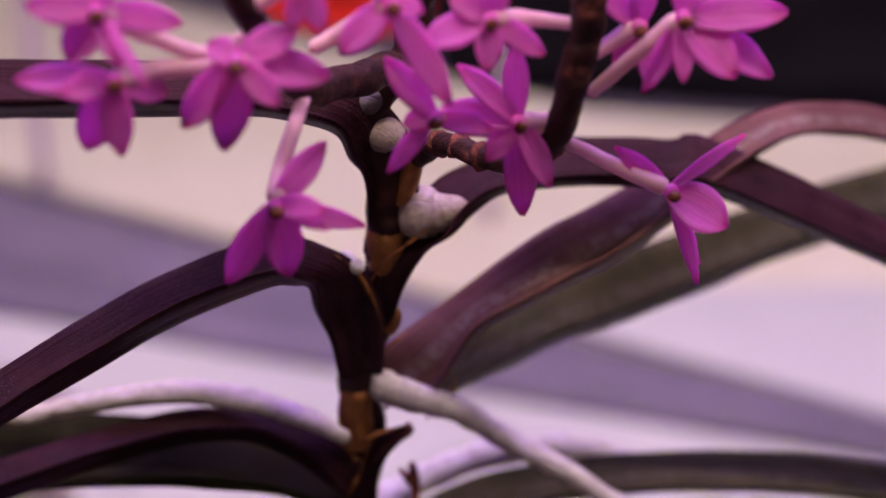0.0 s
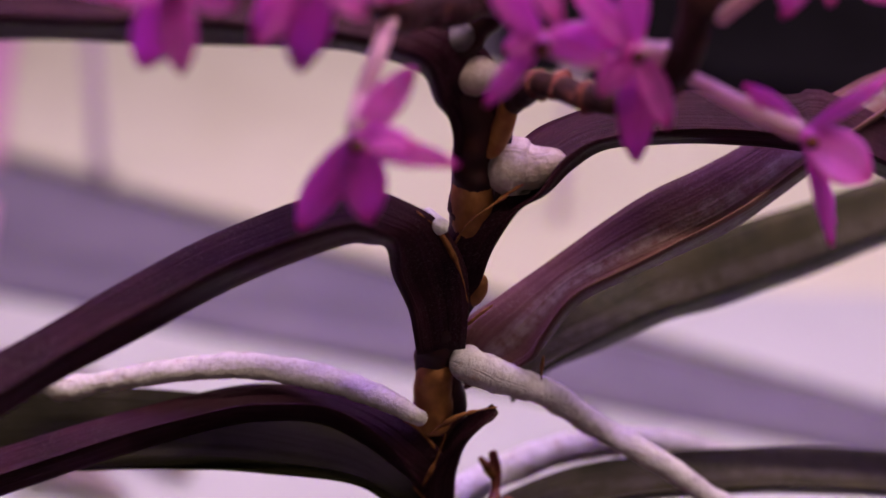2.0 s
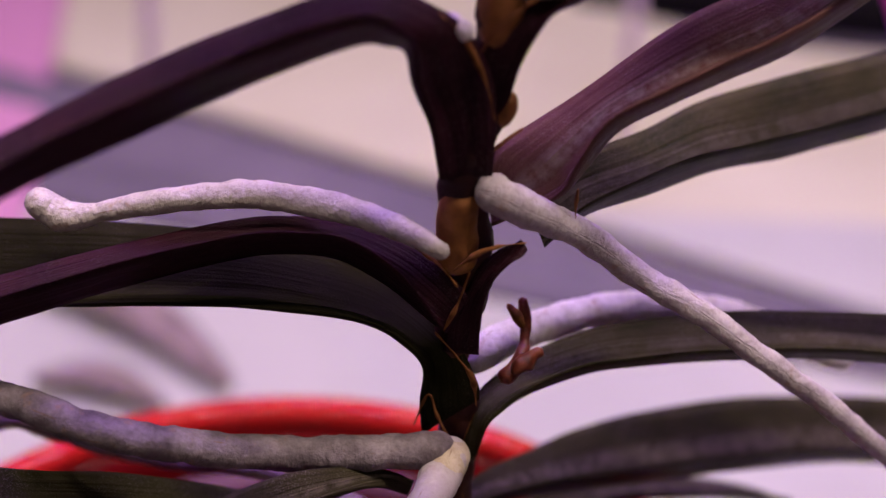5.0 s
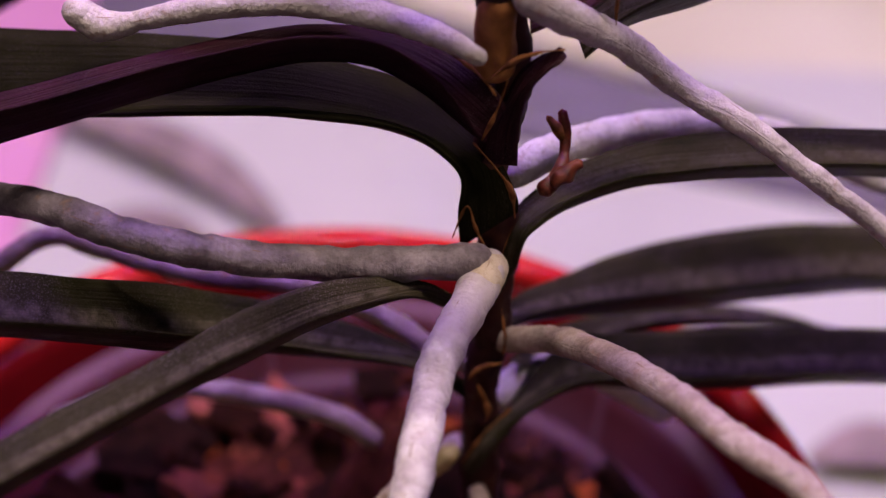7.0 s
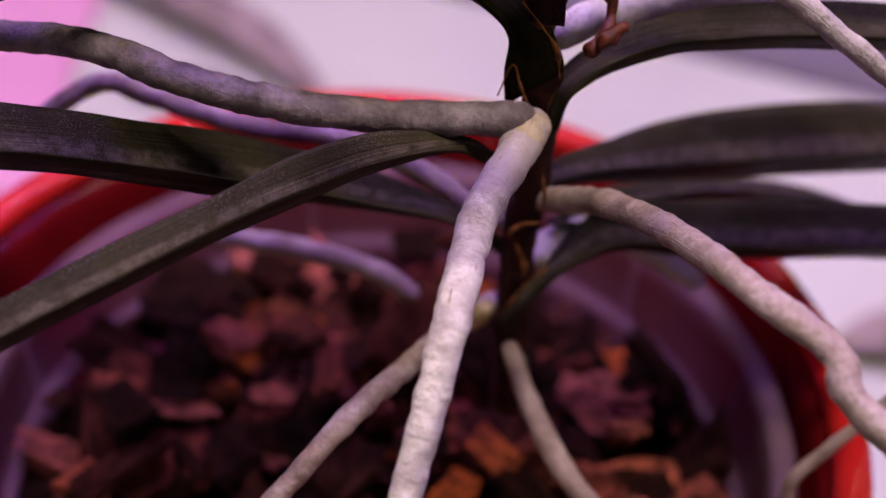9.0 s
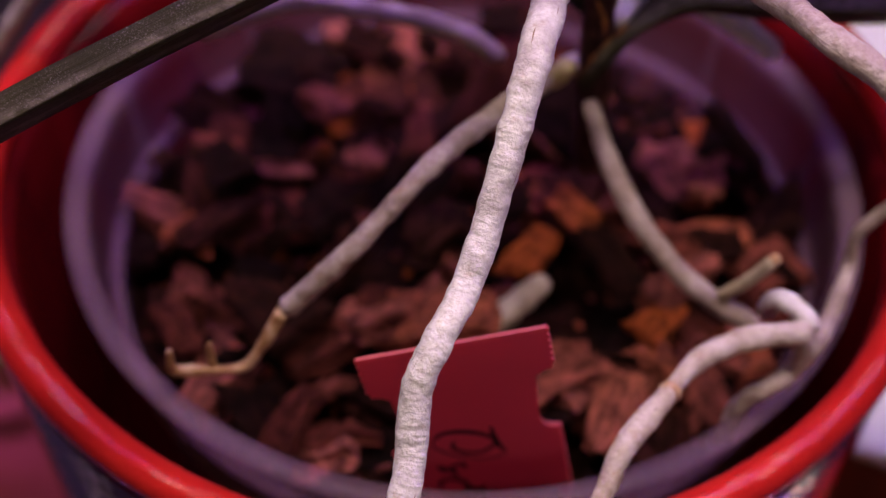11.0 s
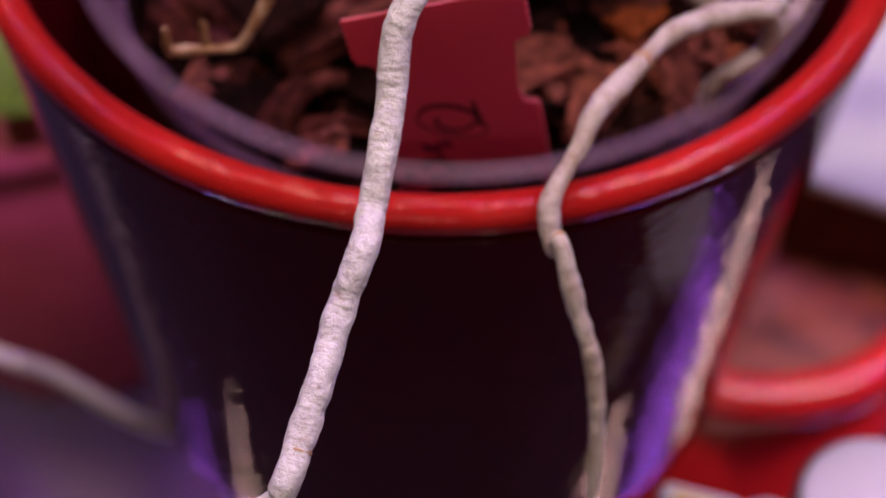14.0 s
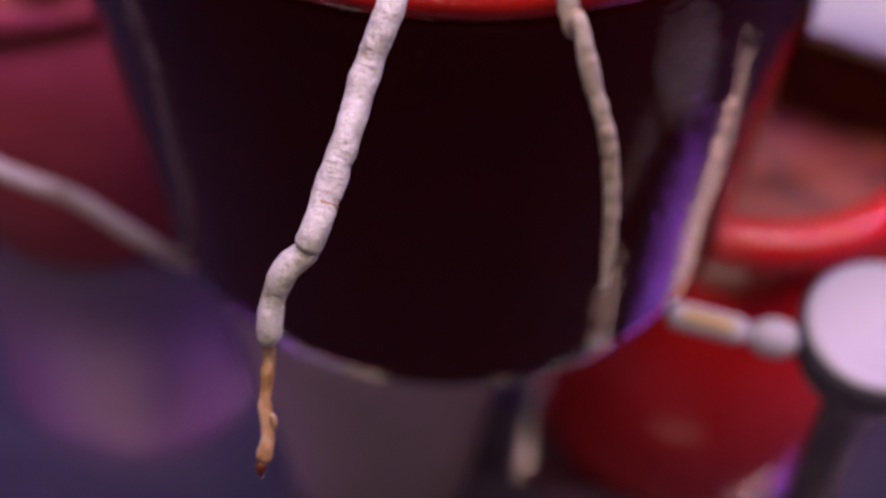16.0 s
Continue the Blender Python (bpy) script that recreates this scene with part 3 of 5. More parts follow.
tagged(dish, "scarlet plastic saucer behind the boards", "saucer")


def small_planter(x, y, top, r_top, r_low, lip, soil, label, glaze):
    """A smaller glazed planter with a rounded lip and a bed of soil."""
    z0 = TABLE_Z
    body = [(0.02, z0), (r_low - 0.5, z0), (r_low - 0.12, z0 + 0.12), (r_low, z0 + 0.5), (r_top - lip * 0.4, top - lip), (r_top - lip, top - lip), (r_low - 0.6, z0 + 0.8), (0.02, z0 + 0.8)]
    pot = tagged(turned("small_planter", body, glaze, centre=(x, y)), label, "planter", group="small planters")
    turned("lip", arc(r_top - lip / 2, top - lip / 2, lip / 2, 0, 342, 20), glaze, pot, centre=(x, y))
    level = top - lip * 0.9
    bed = []
    for k in range(13):
        r = (r_top - lip * 0.8) * k / 12 + 0.02
        bed.append((r, level + 0.25 * (1 - k / 12) + 0.12 * noise.noise((k * 0.9, x, y))))
    turned("soil", bed + [(r_top - lip * 0.8, level - 0.5), (0.02, level - 0.5)], soil, pot, "orange-brown bark chips", centre=(x, y), segments=48)
    return pot


RED_MIRROR.node_tree.nodes["Principled BSDF"].inputs["IOR"].default_value = 1.6
MAROON = speckled("maroon_lacquer", [(0.3, (0.31, 0.046, 0.072)), (0.7, (0.38, 0.06, 0.09))], 60, 0.55, 200, 0.1, 0.0004, 0.15)
small_planter(7.6, 4.4, -14.5, 5.55, 5.3, 1.25, ORANGE_SOIL, "glossy red ceramic planter filled with orange-brown bark", RED_MIRROR)
small_planter(-13.5, 10.3, -15.6, 5.9, 4.9, 0.8, ORANGE_SOIL, "glossy maroon ceramic planter with a green seedling in it", MAROON)

# leaves of the plant in the neighbouring pot
young = new("seedling")
tagged(young, "seedling with broad fresh green leaves in the maroon planter", "seedling")
for k, (dx, dy, dz) in enumerate(((1.9, -1.6, 4.4), (-2.0, 1.6, 3.6), (2.6, 1.8, 4.6))):
    c = np.array((-12.6, 7.2, -16.2))
    rows = []
    for s in np.linspace(0, 1, 5):
        q = c + np.array((dx, dy, dz)) * s - np.array((0, 0, 2.2)) * s * s
        w = 0.25 + 0.95 * math.sin(math.pi * min(1, s * 0.9 + 0.08))
        side = np.array((dy, -dx, 0)) / math.hypot(dx, dy) * w
        rows.append((q + side, q - np.array((0, 0, 0.25)), q - side))
    v, f, u = strap_leaf(rows, count=20)
    part("leaf", mesh_of("leaf", v, f, LEAF_FRESH, u), young)

# soil meter with a round white dial
GREY_PLASTIC = speckled("dark_grey_plastic", [(0.3, (0.04, 0.04, 0.05)), (0.7, (0.07, 0.065, 0.08))], 40, 0.5)
WHITE_PLASTIC = speckled("white_plastic", [(0.3, (0.50, 0.47, 0.54)), (0.7, (0.57, 0.54, 0.61))], 40, 0.4)
TAN = speckled("tan_paper", [(0.3, (0.55, 0.38, 0.18)), (0.7, (0.66, 0.48, 0.26))], 60, 0.7)
MX, MY, MZ, MR = 9.22, -6.55, -9.1, 1.56
v, f = lathe([(0.02, TABLE_Z), (0.6, TABLE_Z), (0.62, TABLE_Z + 0.1), (0.6, TABLE_Z + 3), (0.55, MZ - 1.5), (MR - 0.5, MZ - 1.4), (MR - 0.15, MZ - 1.2), (MR + 0.02, MZ - 0.8), (MR + 0.04, MZ - 0.25), (MR + 0.04, MZ - 0.08), (MR, MZ), (0.1, MZ), (0.02, MZ)], 48, (MX, MY))
meter = new("soil_meter", mesh_of("soil_meter", v, f, GREY_PLASTIC))
tagged(meter, "dark grey soil meter with a round white dial and tan label", "soil meter")
v, f = lathe([(0.02, MZ + 0.01), (MR - 0.1, MZ + 0.01), (MR - 0.06, MZ + 0.05), (MR - 0.14, MZ + 0.12), (MR - 0.2, MZ + 0.13), (0.1, MZ + 0.13), (0.02, MZ + 0.13)], 48, (MX, MY))
part("dial", mesh_of("dial", v, f, WHITE_PLASTIC), meter, "round white dial")
v, f, u = tube([(7.70, -6.88, -9.40), (7.05, -6.90, -9.37), (6.66, -6.88, -9.35)], [0.34, 0.40, 0.30], lump=0.02)
part("neck", mesh_of("neck", v, f, WHITE_PLASTIC, u), meter)
v, f, u = tube([(6.72, -6.88, -9.36), (5.90, -6.80, -9.26), (5.05, -6.73, -9.16)], [0.28, 0.28], lump=0.01)
part("probe", mesh_of("probe", v, f, WHITE_PLASTIC, u), meter)
v, f, u = tube([(6.50, -6.88, -9.26), (5.85, -6.82, -9.19), (5.18, -6.76, -9.11)], [0.225, 0.225], lump=0.01)
part("paper_label", mesh_of("paper_label", v, f, TAN, u), meter, "tan paper label")

# cable
v, f, u = tube([(-27, -1.2, TABLE_Z + 0.2), (-21, -1.9, -17.0), (-14.4, -3.4, -9.0), (-8.73, -4.71, -9.85), (-7.41, -4.68, -10.55), (-6.0, -4.70, -11.85), (-5.35, -4.2, -13.1), (-4.95, -3.3, -13.65)], [0.21, 0.21], lump=0.01, step=0.15)
tagged(new("cable", mesh_of("cable", v, f, MAUVE, u)), "pale plastic cable leading to the foot of the planter", "cable")

# plain walls and ceiling that close the room
WALL = speckled("grey_wall_paint", [(0.3, (0.13, 0.11, 0.13)), (0.7, (0.17, 0.15, 0.17))], 4, 0.8)
for name, x0, x1, y0, y1, z0, z1 in (("wall_north", -162, 162, 160, 170, TABLE_Z - 4, 160), ("wall_south", -162, 162, -150, -140, TABLE_Z - 4, 160), ("wall_east", 160, 170, -140, 160, TABLE_Z - 4, 160),
                                     ("wall_west", -170, -160, -140, 160, TABLE_Z - 4, 160), ("ceiling", -170, 170, -150, 170, 160, 166)):
    tagged(slab(name, x0, x1, y0, y1, z0, z1, WALL), "plain grey painted " + name.split("_")[0] + " of the room", name.split("_")[0], kind="structure")

# ---- glazed planter ----
def wall_r(z):
    return 8.0 + 0.09 * z


FOOT_Z = -13.85
profile = [(0.02, FOOT_Z), (4.9, FOOT_Z)] + arc(5.40, -12.33, 1.52, -85, -6, 14) + [(wall_r(z), z) for z in (-11.9, -9, -6, -3.5, -1.5, -0.6, -0.32)] + [(7.7, -0.28)]
profile += [(7.42, -0.42), (7.32, -0.8), (7.2, -3), (6.7, -7), (5.9, -11.5), (5.0, -12.2), (0.02, -12.2)]
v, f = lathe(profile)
planter = new("planter", mesh_of("planter", v, f, MAROON_GLAZE_SHADED))
tagged(planter, "glossy maroon ceramic planter, its wall coloured darker for shade, with a rounded red lip", "planter")
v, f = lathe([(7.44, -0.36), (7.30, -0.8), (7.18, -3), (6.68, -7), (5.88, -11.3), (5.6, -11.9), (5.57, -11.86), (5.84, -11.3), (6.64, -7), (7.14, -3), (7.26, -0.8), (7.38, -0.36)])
part("inside_glaze", mesh_of("inside_glaze", v, f, RED_LIP_SHADED), planter, "red glazed inner wall, coloured darker for shade")
v, f = lathe(arc(7.70, -0.18, 0.31, -90, 252, 20))
part("lip", mesh_of("lip", v, f, RED_LIP), planter)

# grey tub turned into a stand for the planter
TUB = speckled("grey_tub_plastic", [(0.3, (0.34, 0.30, 0.30)), (0.7, (0.43, 0.38, 0.38))], 25, 0.55, 200, 0.2, 0.0006, 0.2)
tub = turned("tub", [(0.02, TABLE_Z), (2.7, TABLE_Z), (2.9, TABLE_Z + 0.2), (4.4, FOOT_Z - 1.2), (4.6, FOOT_Z - 1.0), (4.7, FOOT_Z - 0.6), (4.65, FOOT_Z - 0.2), (4.45, FOOT_Z), (0.02, FOOT_Z)], TUB, centre=(-1.8, 0.0))
tagged(tub, "grey plastic tub with a rounded rim under the planter", "tub")

# ---- clear inner pot ----
IX, IY = 0.24, -0.06
v, f = lathe([(4.9, -11.8), (6.05, -2.1), (6.18, -2.0), (6.26, -1.0), (6.30, -0.66), (6.24, -0.64), (6.16, -1.0), (6.08, -1.9), (5.95, -2.0), (4.8, -11.7)], centre=(IX, IY))
inner = new("inner_pot", mesh_of("inner_pot", v, f, CLEAR))
tagged(inner, "clear plastic orchid pot with vertical ribs set in the red planter", "plant pot")
v, f = lathe([(6.26, -0.68), (6.32, -0.76), (6.58, -0.74), (6.68, -0.66), (6.68, -0.58), (6.60, -0.50), (6.38, -0.50), (6.28, -0.56)], centre=(IX, IY))
part("rim", mesh_of("rim", v, f, CLEAR_THICK), inner)
v, f = lathe([(5.90, -2.3), (6.10, -2.25), (6.14, -2.1), (6.10, -1.98), (5.92, -1.98), (5.86, -2.1)], centre=(IX, IY))
part("step_ring", mesh_of("step_ring", v, f, CLEAR_THICK), inner)
for k in range(12):
    a = radians(17 + 30 * k)
    bm = bmesh.new()
    bmesh.ops.create_cube(bm, size=1)
    for q in bm.verts:
        h = -0.72 if q.co.z > 0 else -4.0
        r = (6.30 if q.co.z > 0 else 5.86) + 0.05 * q.co.x
        w = 0.16 * q.co.y
        q.co = Vector(((IX + r * math.cos(a) - w * math.sin(a)) * CM, (IY + r * math.sin(a) + w * math.cos(a)) * CM, h * CM))
    me = bpy.data.meshes.new("rib")
    bm.to_mesh(me)
    bm.free()
    me.materials.append(CLEAR_THICK)
    part("rib", me, inner)

# ---- bark ----
v, f = [], []
rings, spokes = 26, 72
for i in range(rings):
    r = 0.02 + 6.0 * i / (rings - 1)
    for k in range(spokes):
        a = 2 * math.pi * k / spokes
        x, y = 0.24 + r * math.cos(a), -0.06 + r * math.sin(a)
        z = -2.5 - 0.012 * r * r + 0.5 * noise.noise((x * 0.9, y * 0.9, 3.1)) + 0.25 * noise.noise((x * 2.5, y * 2.5, 7.7))
        v.append((x * CM, y * CM, z * CM))
for i in range(rings - 1):
    for k in range(spokes):
        a, b = i * spokes + k, i * spokes + (k + 1) % spokes
        f.append((a, b, b + spokes, a + spokes))
bark = new("potting_bark", mesh_of("potting_bark", v, f, BED_SHADED))
tagged(bark, "bed of reddish brown orchid bark in the clear pot", "bark", kind="stuff")


def chip_mesh(seed):
    """A thick split flake of bark with broken ends."""
    rnd = random.Random(seed)
    bm = bmesh.new()
    bmesh.ops.create_cube(bm, size=2)
    bmesh.ops.subdivide_edges(bm, edges=bm.edges[:], cuts=3, use_grid_fill=True)
    sx, sy, sz = rnd.uniform(0.5, 1.0), rnd.uniform(0.24, 0.5), rnd.uniform(0.10, 0.24)
    taper, bend, skew = rnd.uniform(-0.35, 0.35), rnd.uniform(-0.2, 0.2), rnd.uniform(-0.5, 0.5)
    off = Vector((seed * 3.1, seed * 1.3, 0))
    for q in bm.verts:
        c = q.co.copy()
        edge = 1 + 0.22 * noise.noise(c * 0.9 + off) + 0.30 * noise.noise(c * 2.7 + off)
        x = (c.x * sx + skew * 0.3 * c.y * sy) * edge
        y = c.y * sy * (1 + taper * c.x) * edge
        step = 0.35 * (noise.noise(Vector((c.x * 0.8, c.y * 2.4, seed))) > 0.1)
        z = c.z * sz * (1 - 0.25 * abs(c.x) ** 3) + bend * x * x + (0.4 * step * sz if c.z > 0 else 0)
        q.co = Vector((x, y, z + 0.11 * noise.noise(c * 3.3 + off))) * CM
    bmesh.ops.recalc_face_normals(bm, faces=bm.faces)
    me = bpy.data.meshes.new("bark_chip")
    bm.to_mesh(me)
    bm.free()
    me.materials.append(CHIP)
    return me


CHIPS = [chip_mesh(k) for k in range(24)]
rnd = random.Random(5)
for k in range(300):
    low = k < 130
    r, a = 5.85 * math.sqrt(rnd.random()), rnd.uniform(0, 2 * math.pi)
    x, y = 0.24 + r * math.cos(a), -0.06 + r * math.sin(a)
    size = rnd.uniform(0.7, 1.15) if low else rnd.choice((0.3, 0.4, 0.5, 0.6, 0.7, 0.8, 1.0))
    if y < -4.6 and -1.4 < x < 2.9:
        continue
    r = min(r, 5.95 - 0.62 * size - (0.35 if y < -2.5 else 0.0))
    x, y = 0.24 + r * math.cos(a), -0.06 + r * math.sin(a)
    ob = part("bark_chip", CHIPS[k % len(CHIPS)], bark)
    lean = 24 if rnd.random() < 0.7 else 65
    z = -1.75 - 0.011 * r * r + (rnd.uniform(-0.9, -0.2) if low else rnd.uniform(-0.25, 0.75))
    ob.matrix_local = pose(x * CM, y * CM, z * CM, rnd.uniform(-lean, lean), rnd.uniform(-lean, lean), rnd.uniform(0, 360)) @ Matrix.Scale(size, 4)

# crumbs and splinters between the chips
cv, cf = [], []
for k in range(600):
    r, a = 5.8 * math.sqrt(rnd.random()), rnd.uniform(0, 2 * math.pi)
    c = Vector((0.24 + r * math.cos(a), -0.06 + r * math.sin(a), -2.15 - 0.011 * r * r + rnd.uniform(-0.5, 0.55)))
    turn = Euler([rnd.uniform(0, 6.28) for _ in range(3)]).to_matrix()
    sx, sy, sz = rnd.uniform(0.06, 0.26), rnd.uniform(0.03, 0.10), rnd.uniform(0.02, 0.06)
    base = len(cv)
    for q in [(i, j, h) for i in (-1, 1) for j in (-1, 1) for h in (-1, 1)]:
        cv.append((c + turn @ Vector((q[0] * sx * rnd.uniform(0.6, 1.1), q[1] * sy * rnd.uniform(0.5, 1.2), q[2] * sz * rnd.uniform(0.5, 1.2)))) * CM)
    cf += [tuple(base + i for i in q) for q in ((0, 1, 3, 2), (4, 6, 7, 5), (0, 4, 5, 1), (2, 3, 7, 6), (0, 2, 6, 4), (1, 5, 7, 3))]
part("bark_crumbs", mesh_of("bark_crumbs", cv, cf, CRUMB, smooth=False), bark, "small splinters of brown bark")

# ---- plant tag ----
tag_frame = Matrix(((0.964, 0.135, -0.227, -0.60), (0.20, 0.176, 0.964, -6.21), (0.18, -0.975, 0.143, 2.13), (0, 0, 0, 1)))
right = [(2.5, 0.0)] + [(2.5 + (0.04 if k % 2 == 0 else -0.01), 0.06 + 0.085 * k) for k in range(12)]
right += [(2.5, 1.08), (2.36, 1.12), (2.25, 1.24), (2.19, 2.3), (2.19, 2.55), (2.24, 2.72), (2.32, 2.8), (2.43, 2.82)]
right += [(2.45 + (0.03 if k % 2 == 0 else -0.01), 2.9 + 0.085 * k) for k in range(28)] + [(2.44, 5.4)]
outline = right + [(2.46 - x, y) for x, y in reversed(right)]
bm = bmesh.new()
face = bm.faces.new([bm.verts.new((x * CM, y * CM, -0.03 * CM)) for x, y in outline])
ext = bmesh.ops.extrude_face_region(bm, geom=[face])
bmesh.ops.translate(bm, verts=[g for g in ext["geom"] if isinstance(g, bmesh.types.BMVert)], vec=(0, 0, 0.06 * CM))
bmesh.ops.recalc_face_normals(bm, faces=bm.faces)
me = bpy.data.meshes.new("plant_tag")
bm.to_mesh(me)
bm.free()
me.materials.append(RED_TAG)
tag = new("plant_tag", me)
tag.matrix_world = Matrix([[*[c for c in row[:3]], row[3] * CM] for row in tag_frame[:3]] + [[0, 0, 0, 1]])
tagged(tag, "red plastic plant tag with serrated edges stuck in the bark", "plant tag")


def stroke(points, wide):
    """A pen stroke on the tag, in its own centimetres: a thin raised ribbon that swells in the middle."""
    line = spline([(x, y, 0) for x, y in points], 6 * len(points))
    along = np.gradient(line, axis=0)
    side = np.stack([-along[:, 1], along[:, 0]], 1) / (np.linalg.norm(along, axis=1)[:, None] + 1e-9)
    verts, faces = [], []
    for i, q in enumerate(line):
        w = 1.6 * wide * (0.4 + 0.6 * math.sin(math.pi * (i + 0.5) / len(line)))
        for k, h in ((1, -0.032), (-1, -0.032), (-1, -0.038), (1, -0.038)):
            verts.append(((q[0] + k * w * side[i, 0]) * CM, (q[1] + k * w * side[i, 1]) * CM, h * CM))
    for i in range(len(line) - 1):
        for k in range(4):
            a, b = 4 * i + k, 4 * i + (k + 1) % 4
            faces.append((a, b, b + 4, a + 4))
    faces += [(0, 1, 2, 3), tuple(range(4 * len(line) - 4, 4 * len(line)))]
    part("writing", mesh_of("writing", verts, faces, INK, None, False), tag, "black handwritten pen stroke")


for pts, wide in (([(1.47, 2.50), (1.48, 2.84), (1.51, 3.09), (1.59, 3.32)], 0.030), ([(1.53, 2.97), (1.30, 2.66), (1.02, 2.49), (0.77, 2.47), (0.62, 2.61)], 0.034),
                  ([(0.64, 2.56), (0.58, 2.76), (0.67, 2.99), (0.91, 3.27), (1.27, 3.48), (1.53, 3.47), (1.61, 3.36)], 0.013), ([(0.91, 2.77), (0.85, 2.92), (0.94, 3.10), (1.11, 3.23), (1.30, 3.22), (1.44, 3.09), (1.53, 2.94)], 0.027),
                  ([(0.56, 3.48), (0.64, 3.63), (0.77, 3.71)], 0.040), ([(0.76, 3.51), (0.77, 3.72), (0.79, 3.94)], 0.022), ([(0.78, 3.53), (0.91, 3.53), (0.96, 3.68)], 0.030),
                  ([(0.52, 4.29), (0.50, 4.12), (0.58, 3.98), (0.73, 3.99), (0.87, 4.15), (0.90, 4.36), (0.83, 4.49)], 0.032), ([(0.50, 4.49), (0.73, 4.57), (1.02, 4.75)], 0.036), ([(0.62, 4.62), (0.52, 4.80), (0.60, 5.00), (0.86, 5.05)], 0.030)):
    stroke(pts, wide)

# ---- orchid ----
STEM = [(2.33, 0.30, -0.45), (2.27, 0.20, 0.90), (2.18, 0.15, 3.06), (2.27, 0.10, 4.59), (2.27, 0.10, 6.14), (2.09, 0.05, 7.07), (2.33, 0.05, 8.36), (2.20, 0.05, 9.22), (2.10, 0.00, 9.54), (2.17, -0.05, 10.24), (2.37, 0.00, 10.85), (2.42, 0.00, 11.62), (2.43, 0.00, 12.50), (2.39, 0.00, 13.20), (2.15, 0.00, 13.73), (2.21, 0.00, 14.27), (2.67, 0.10, 14.78), (2.75, 0.20, 15.52), (2.75, 0.30, 16.61), (2.74, 0.30, 17.68)]
LEAF_A = [((2.43, -0.25, 9.97), (1.85, -0.31, 9.92), (1.87, -0.35, 9.95)), ((2.43, -0.30, 10.72), (1.70, -0.41, 10.62), (1.76, -0.50, 10.69)), ((2.34, -0.35, 11.29), (1.45, -0.52, 11.26), (1.55, -0.65, 11.36)), ((2.07, -0.40, 11.84), (1.36, -0.69, 11.73), (1.50, -0.90, 11.91)), ((1.70, -0.40, 12.15), (1.17, -0.86, 11.88), (1.34, -1.20, 12.26)), ((0.91, -0.35, 12.34), (0.80, -0.98, 11.91), (0.85, -1.45, 12.54)), ((-0.46, -0.45, 11.85), (-0.43, -1.08, 11.36), (-0.39, -1.55, 12.05)), ((-1.63, -1.25, 11.60), (-1.58, -1.88, 11.12), (-1.48, -2.35, 11.84)), ((-2.71, -2.05, 11.30), (-2.64, -2.68, 10.88), (-2.48, -3.15, 11.62)), ((-4.01, -3.05, 10.92), (-3.93, -3.68, 10.36), (-3.69, -4.15, 11.23)), ((-6.73, -5.20, 9.34), (-6.65, -5.43, 9.06), (-6.52, -5.60, 9.33))]
LEAF_B = [((2.80, -0.05, 12.37), (2.19, -0.11, 12.39), (2.21, -0.15, 12.41)), ((2.83, -0.10, 13.11), (2.11, -0.21, 13.13), (2.15, -0.30, 13.18)), ((2.70, -0.10, 13.73), (1.88, -0.33, 13.51), (1.98, -0.50, 13.65)), ((2.09, -0.10, 14.39), (1.68, -0.50, 13.97), (1.75, -0.80, 14.27)), ((1.15, -0.10, 14.60), (1.02, -0.68, 14.25), (1.05, -1.10, 14.67)), ((0.50, -0.15, 14.70), (0.51, -0.78, 14.34), (0.51, -1.25, 14.81)), ((-0.52, -0.45, 14.93), (-0.50, -1.08, 14.51), (-0.46, -1.55, 15.00)), ((-1.73, -0.85, 15.14), (-1.68, -1.48, 14.72), (-1.60, -1.95, 15.21)), ((-2.85, -1.35, 15.37), (-2.78, -1.98, 14.94), (-2.65, -2.45, 15.44)), ((-4.40, -2.05, 15.55), (-4.31, -2.68, 15.07), (-4.12, -3.15, 15.59)), ((-7.45, -3.60, 15.08), (-7.38, -3.83, 14.96), (-7.27, -4.00, 15.09))]
LEAF_C = [((2.45, -0.22, 10.71), (2.57, -0.25, 10.93), (2.56, -0.28, 10.94)), ((2.23, -0.25, 11.49), (2.70, -0.31, 11.50), (2.68, -0.35, 11.53)), ((2.40, -0.16, 11.83), (2.99, -0.30, 12.06), (2.93, -0.40, 12.10)), ((2.76, 0.20, 12.15), (3.34, -0.14, 12.20), (3.19, -0.40, 12.36)), ((3.13, 0.65, 12.53), (3.68, 0.13, 12.39), (3.45, -0.25, 12.70)), ((3.70, 1.05, 12.66), (4.10, 0.42, 12.51), (3.84, -0.05, 12.89)), ((4.60, 1.35, 12.81), (4.75, 0.72, 12.41), (4.55, 0.25, 12.87)), ((5.51, 1.45, 12.84), (5.66, 0.82, 12.39), (5.42, 0.35, 12.87)), ((6.59, 1.55, 12.73), (6.66, 0.92, 12.25), (6.41, 0.45, 12.74)), ((8.02, 1.65, 12.38), (7.96, 1.02, 11.81), (7.71, 0.55, 12.35)), ((15.88, 1.70, 8.25), (15.83, 1.47, 8.02), (15.67, 1.30, 8.19))]
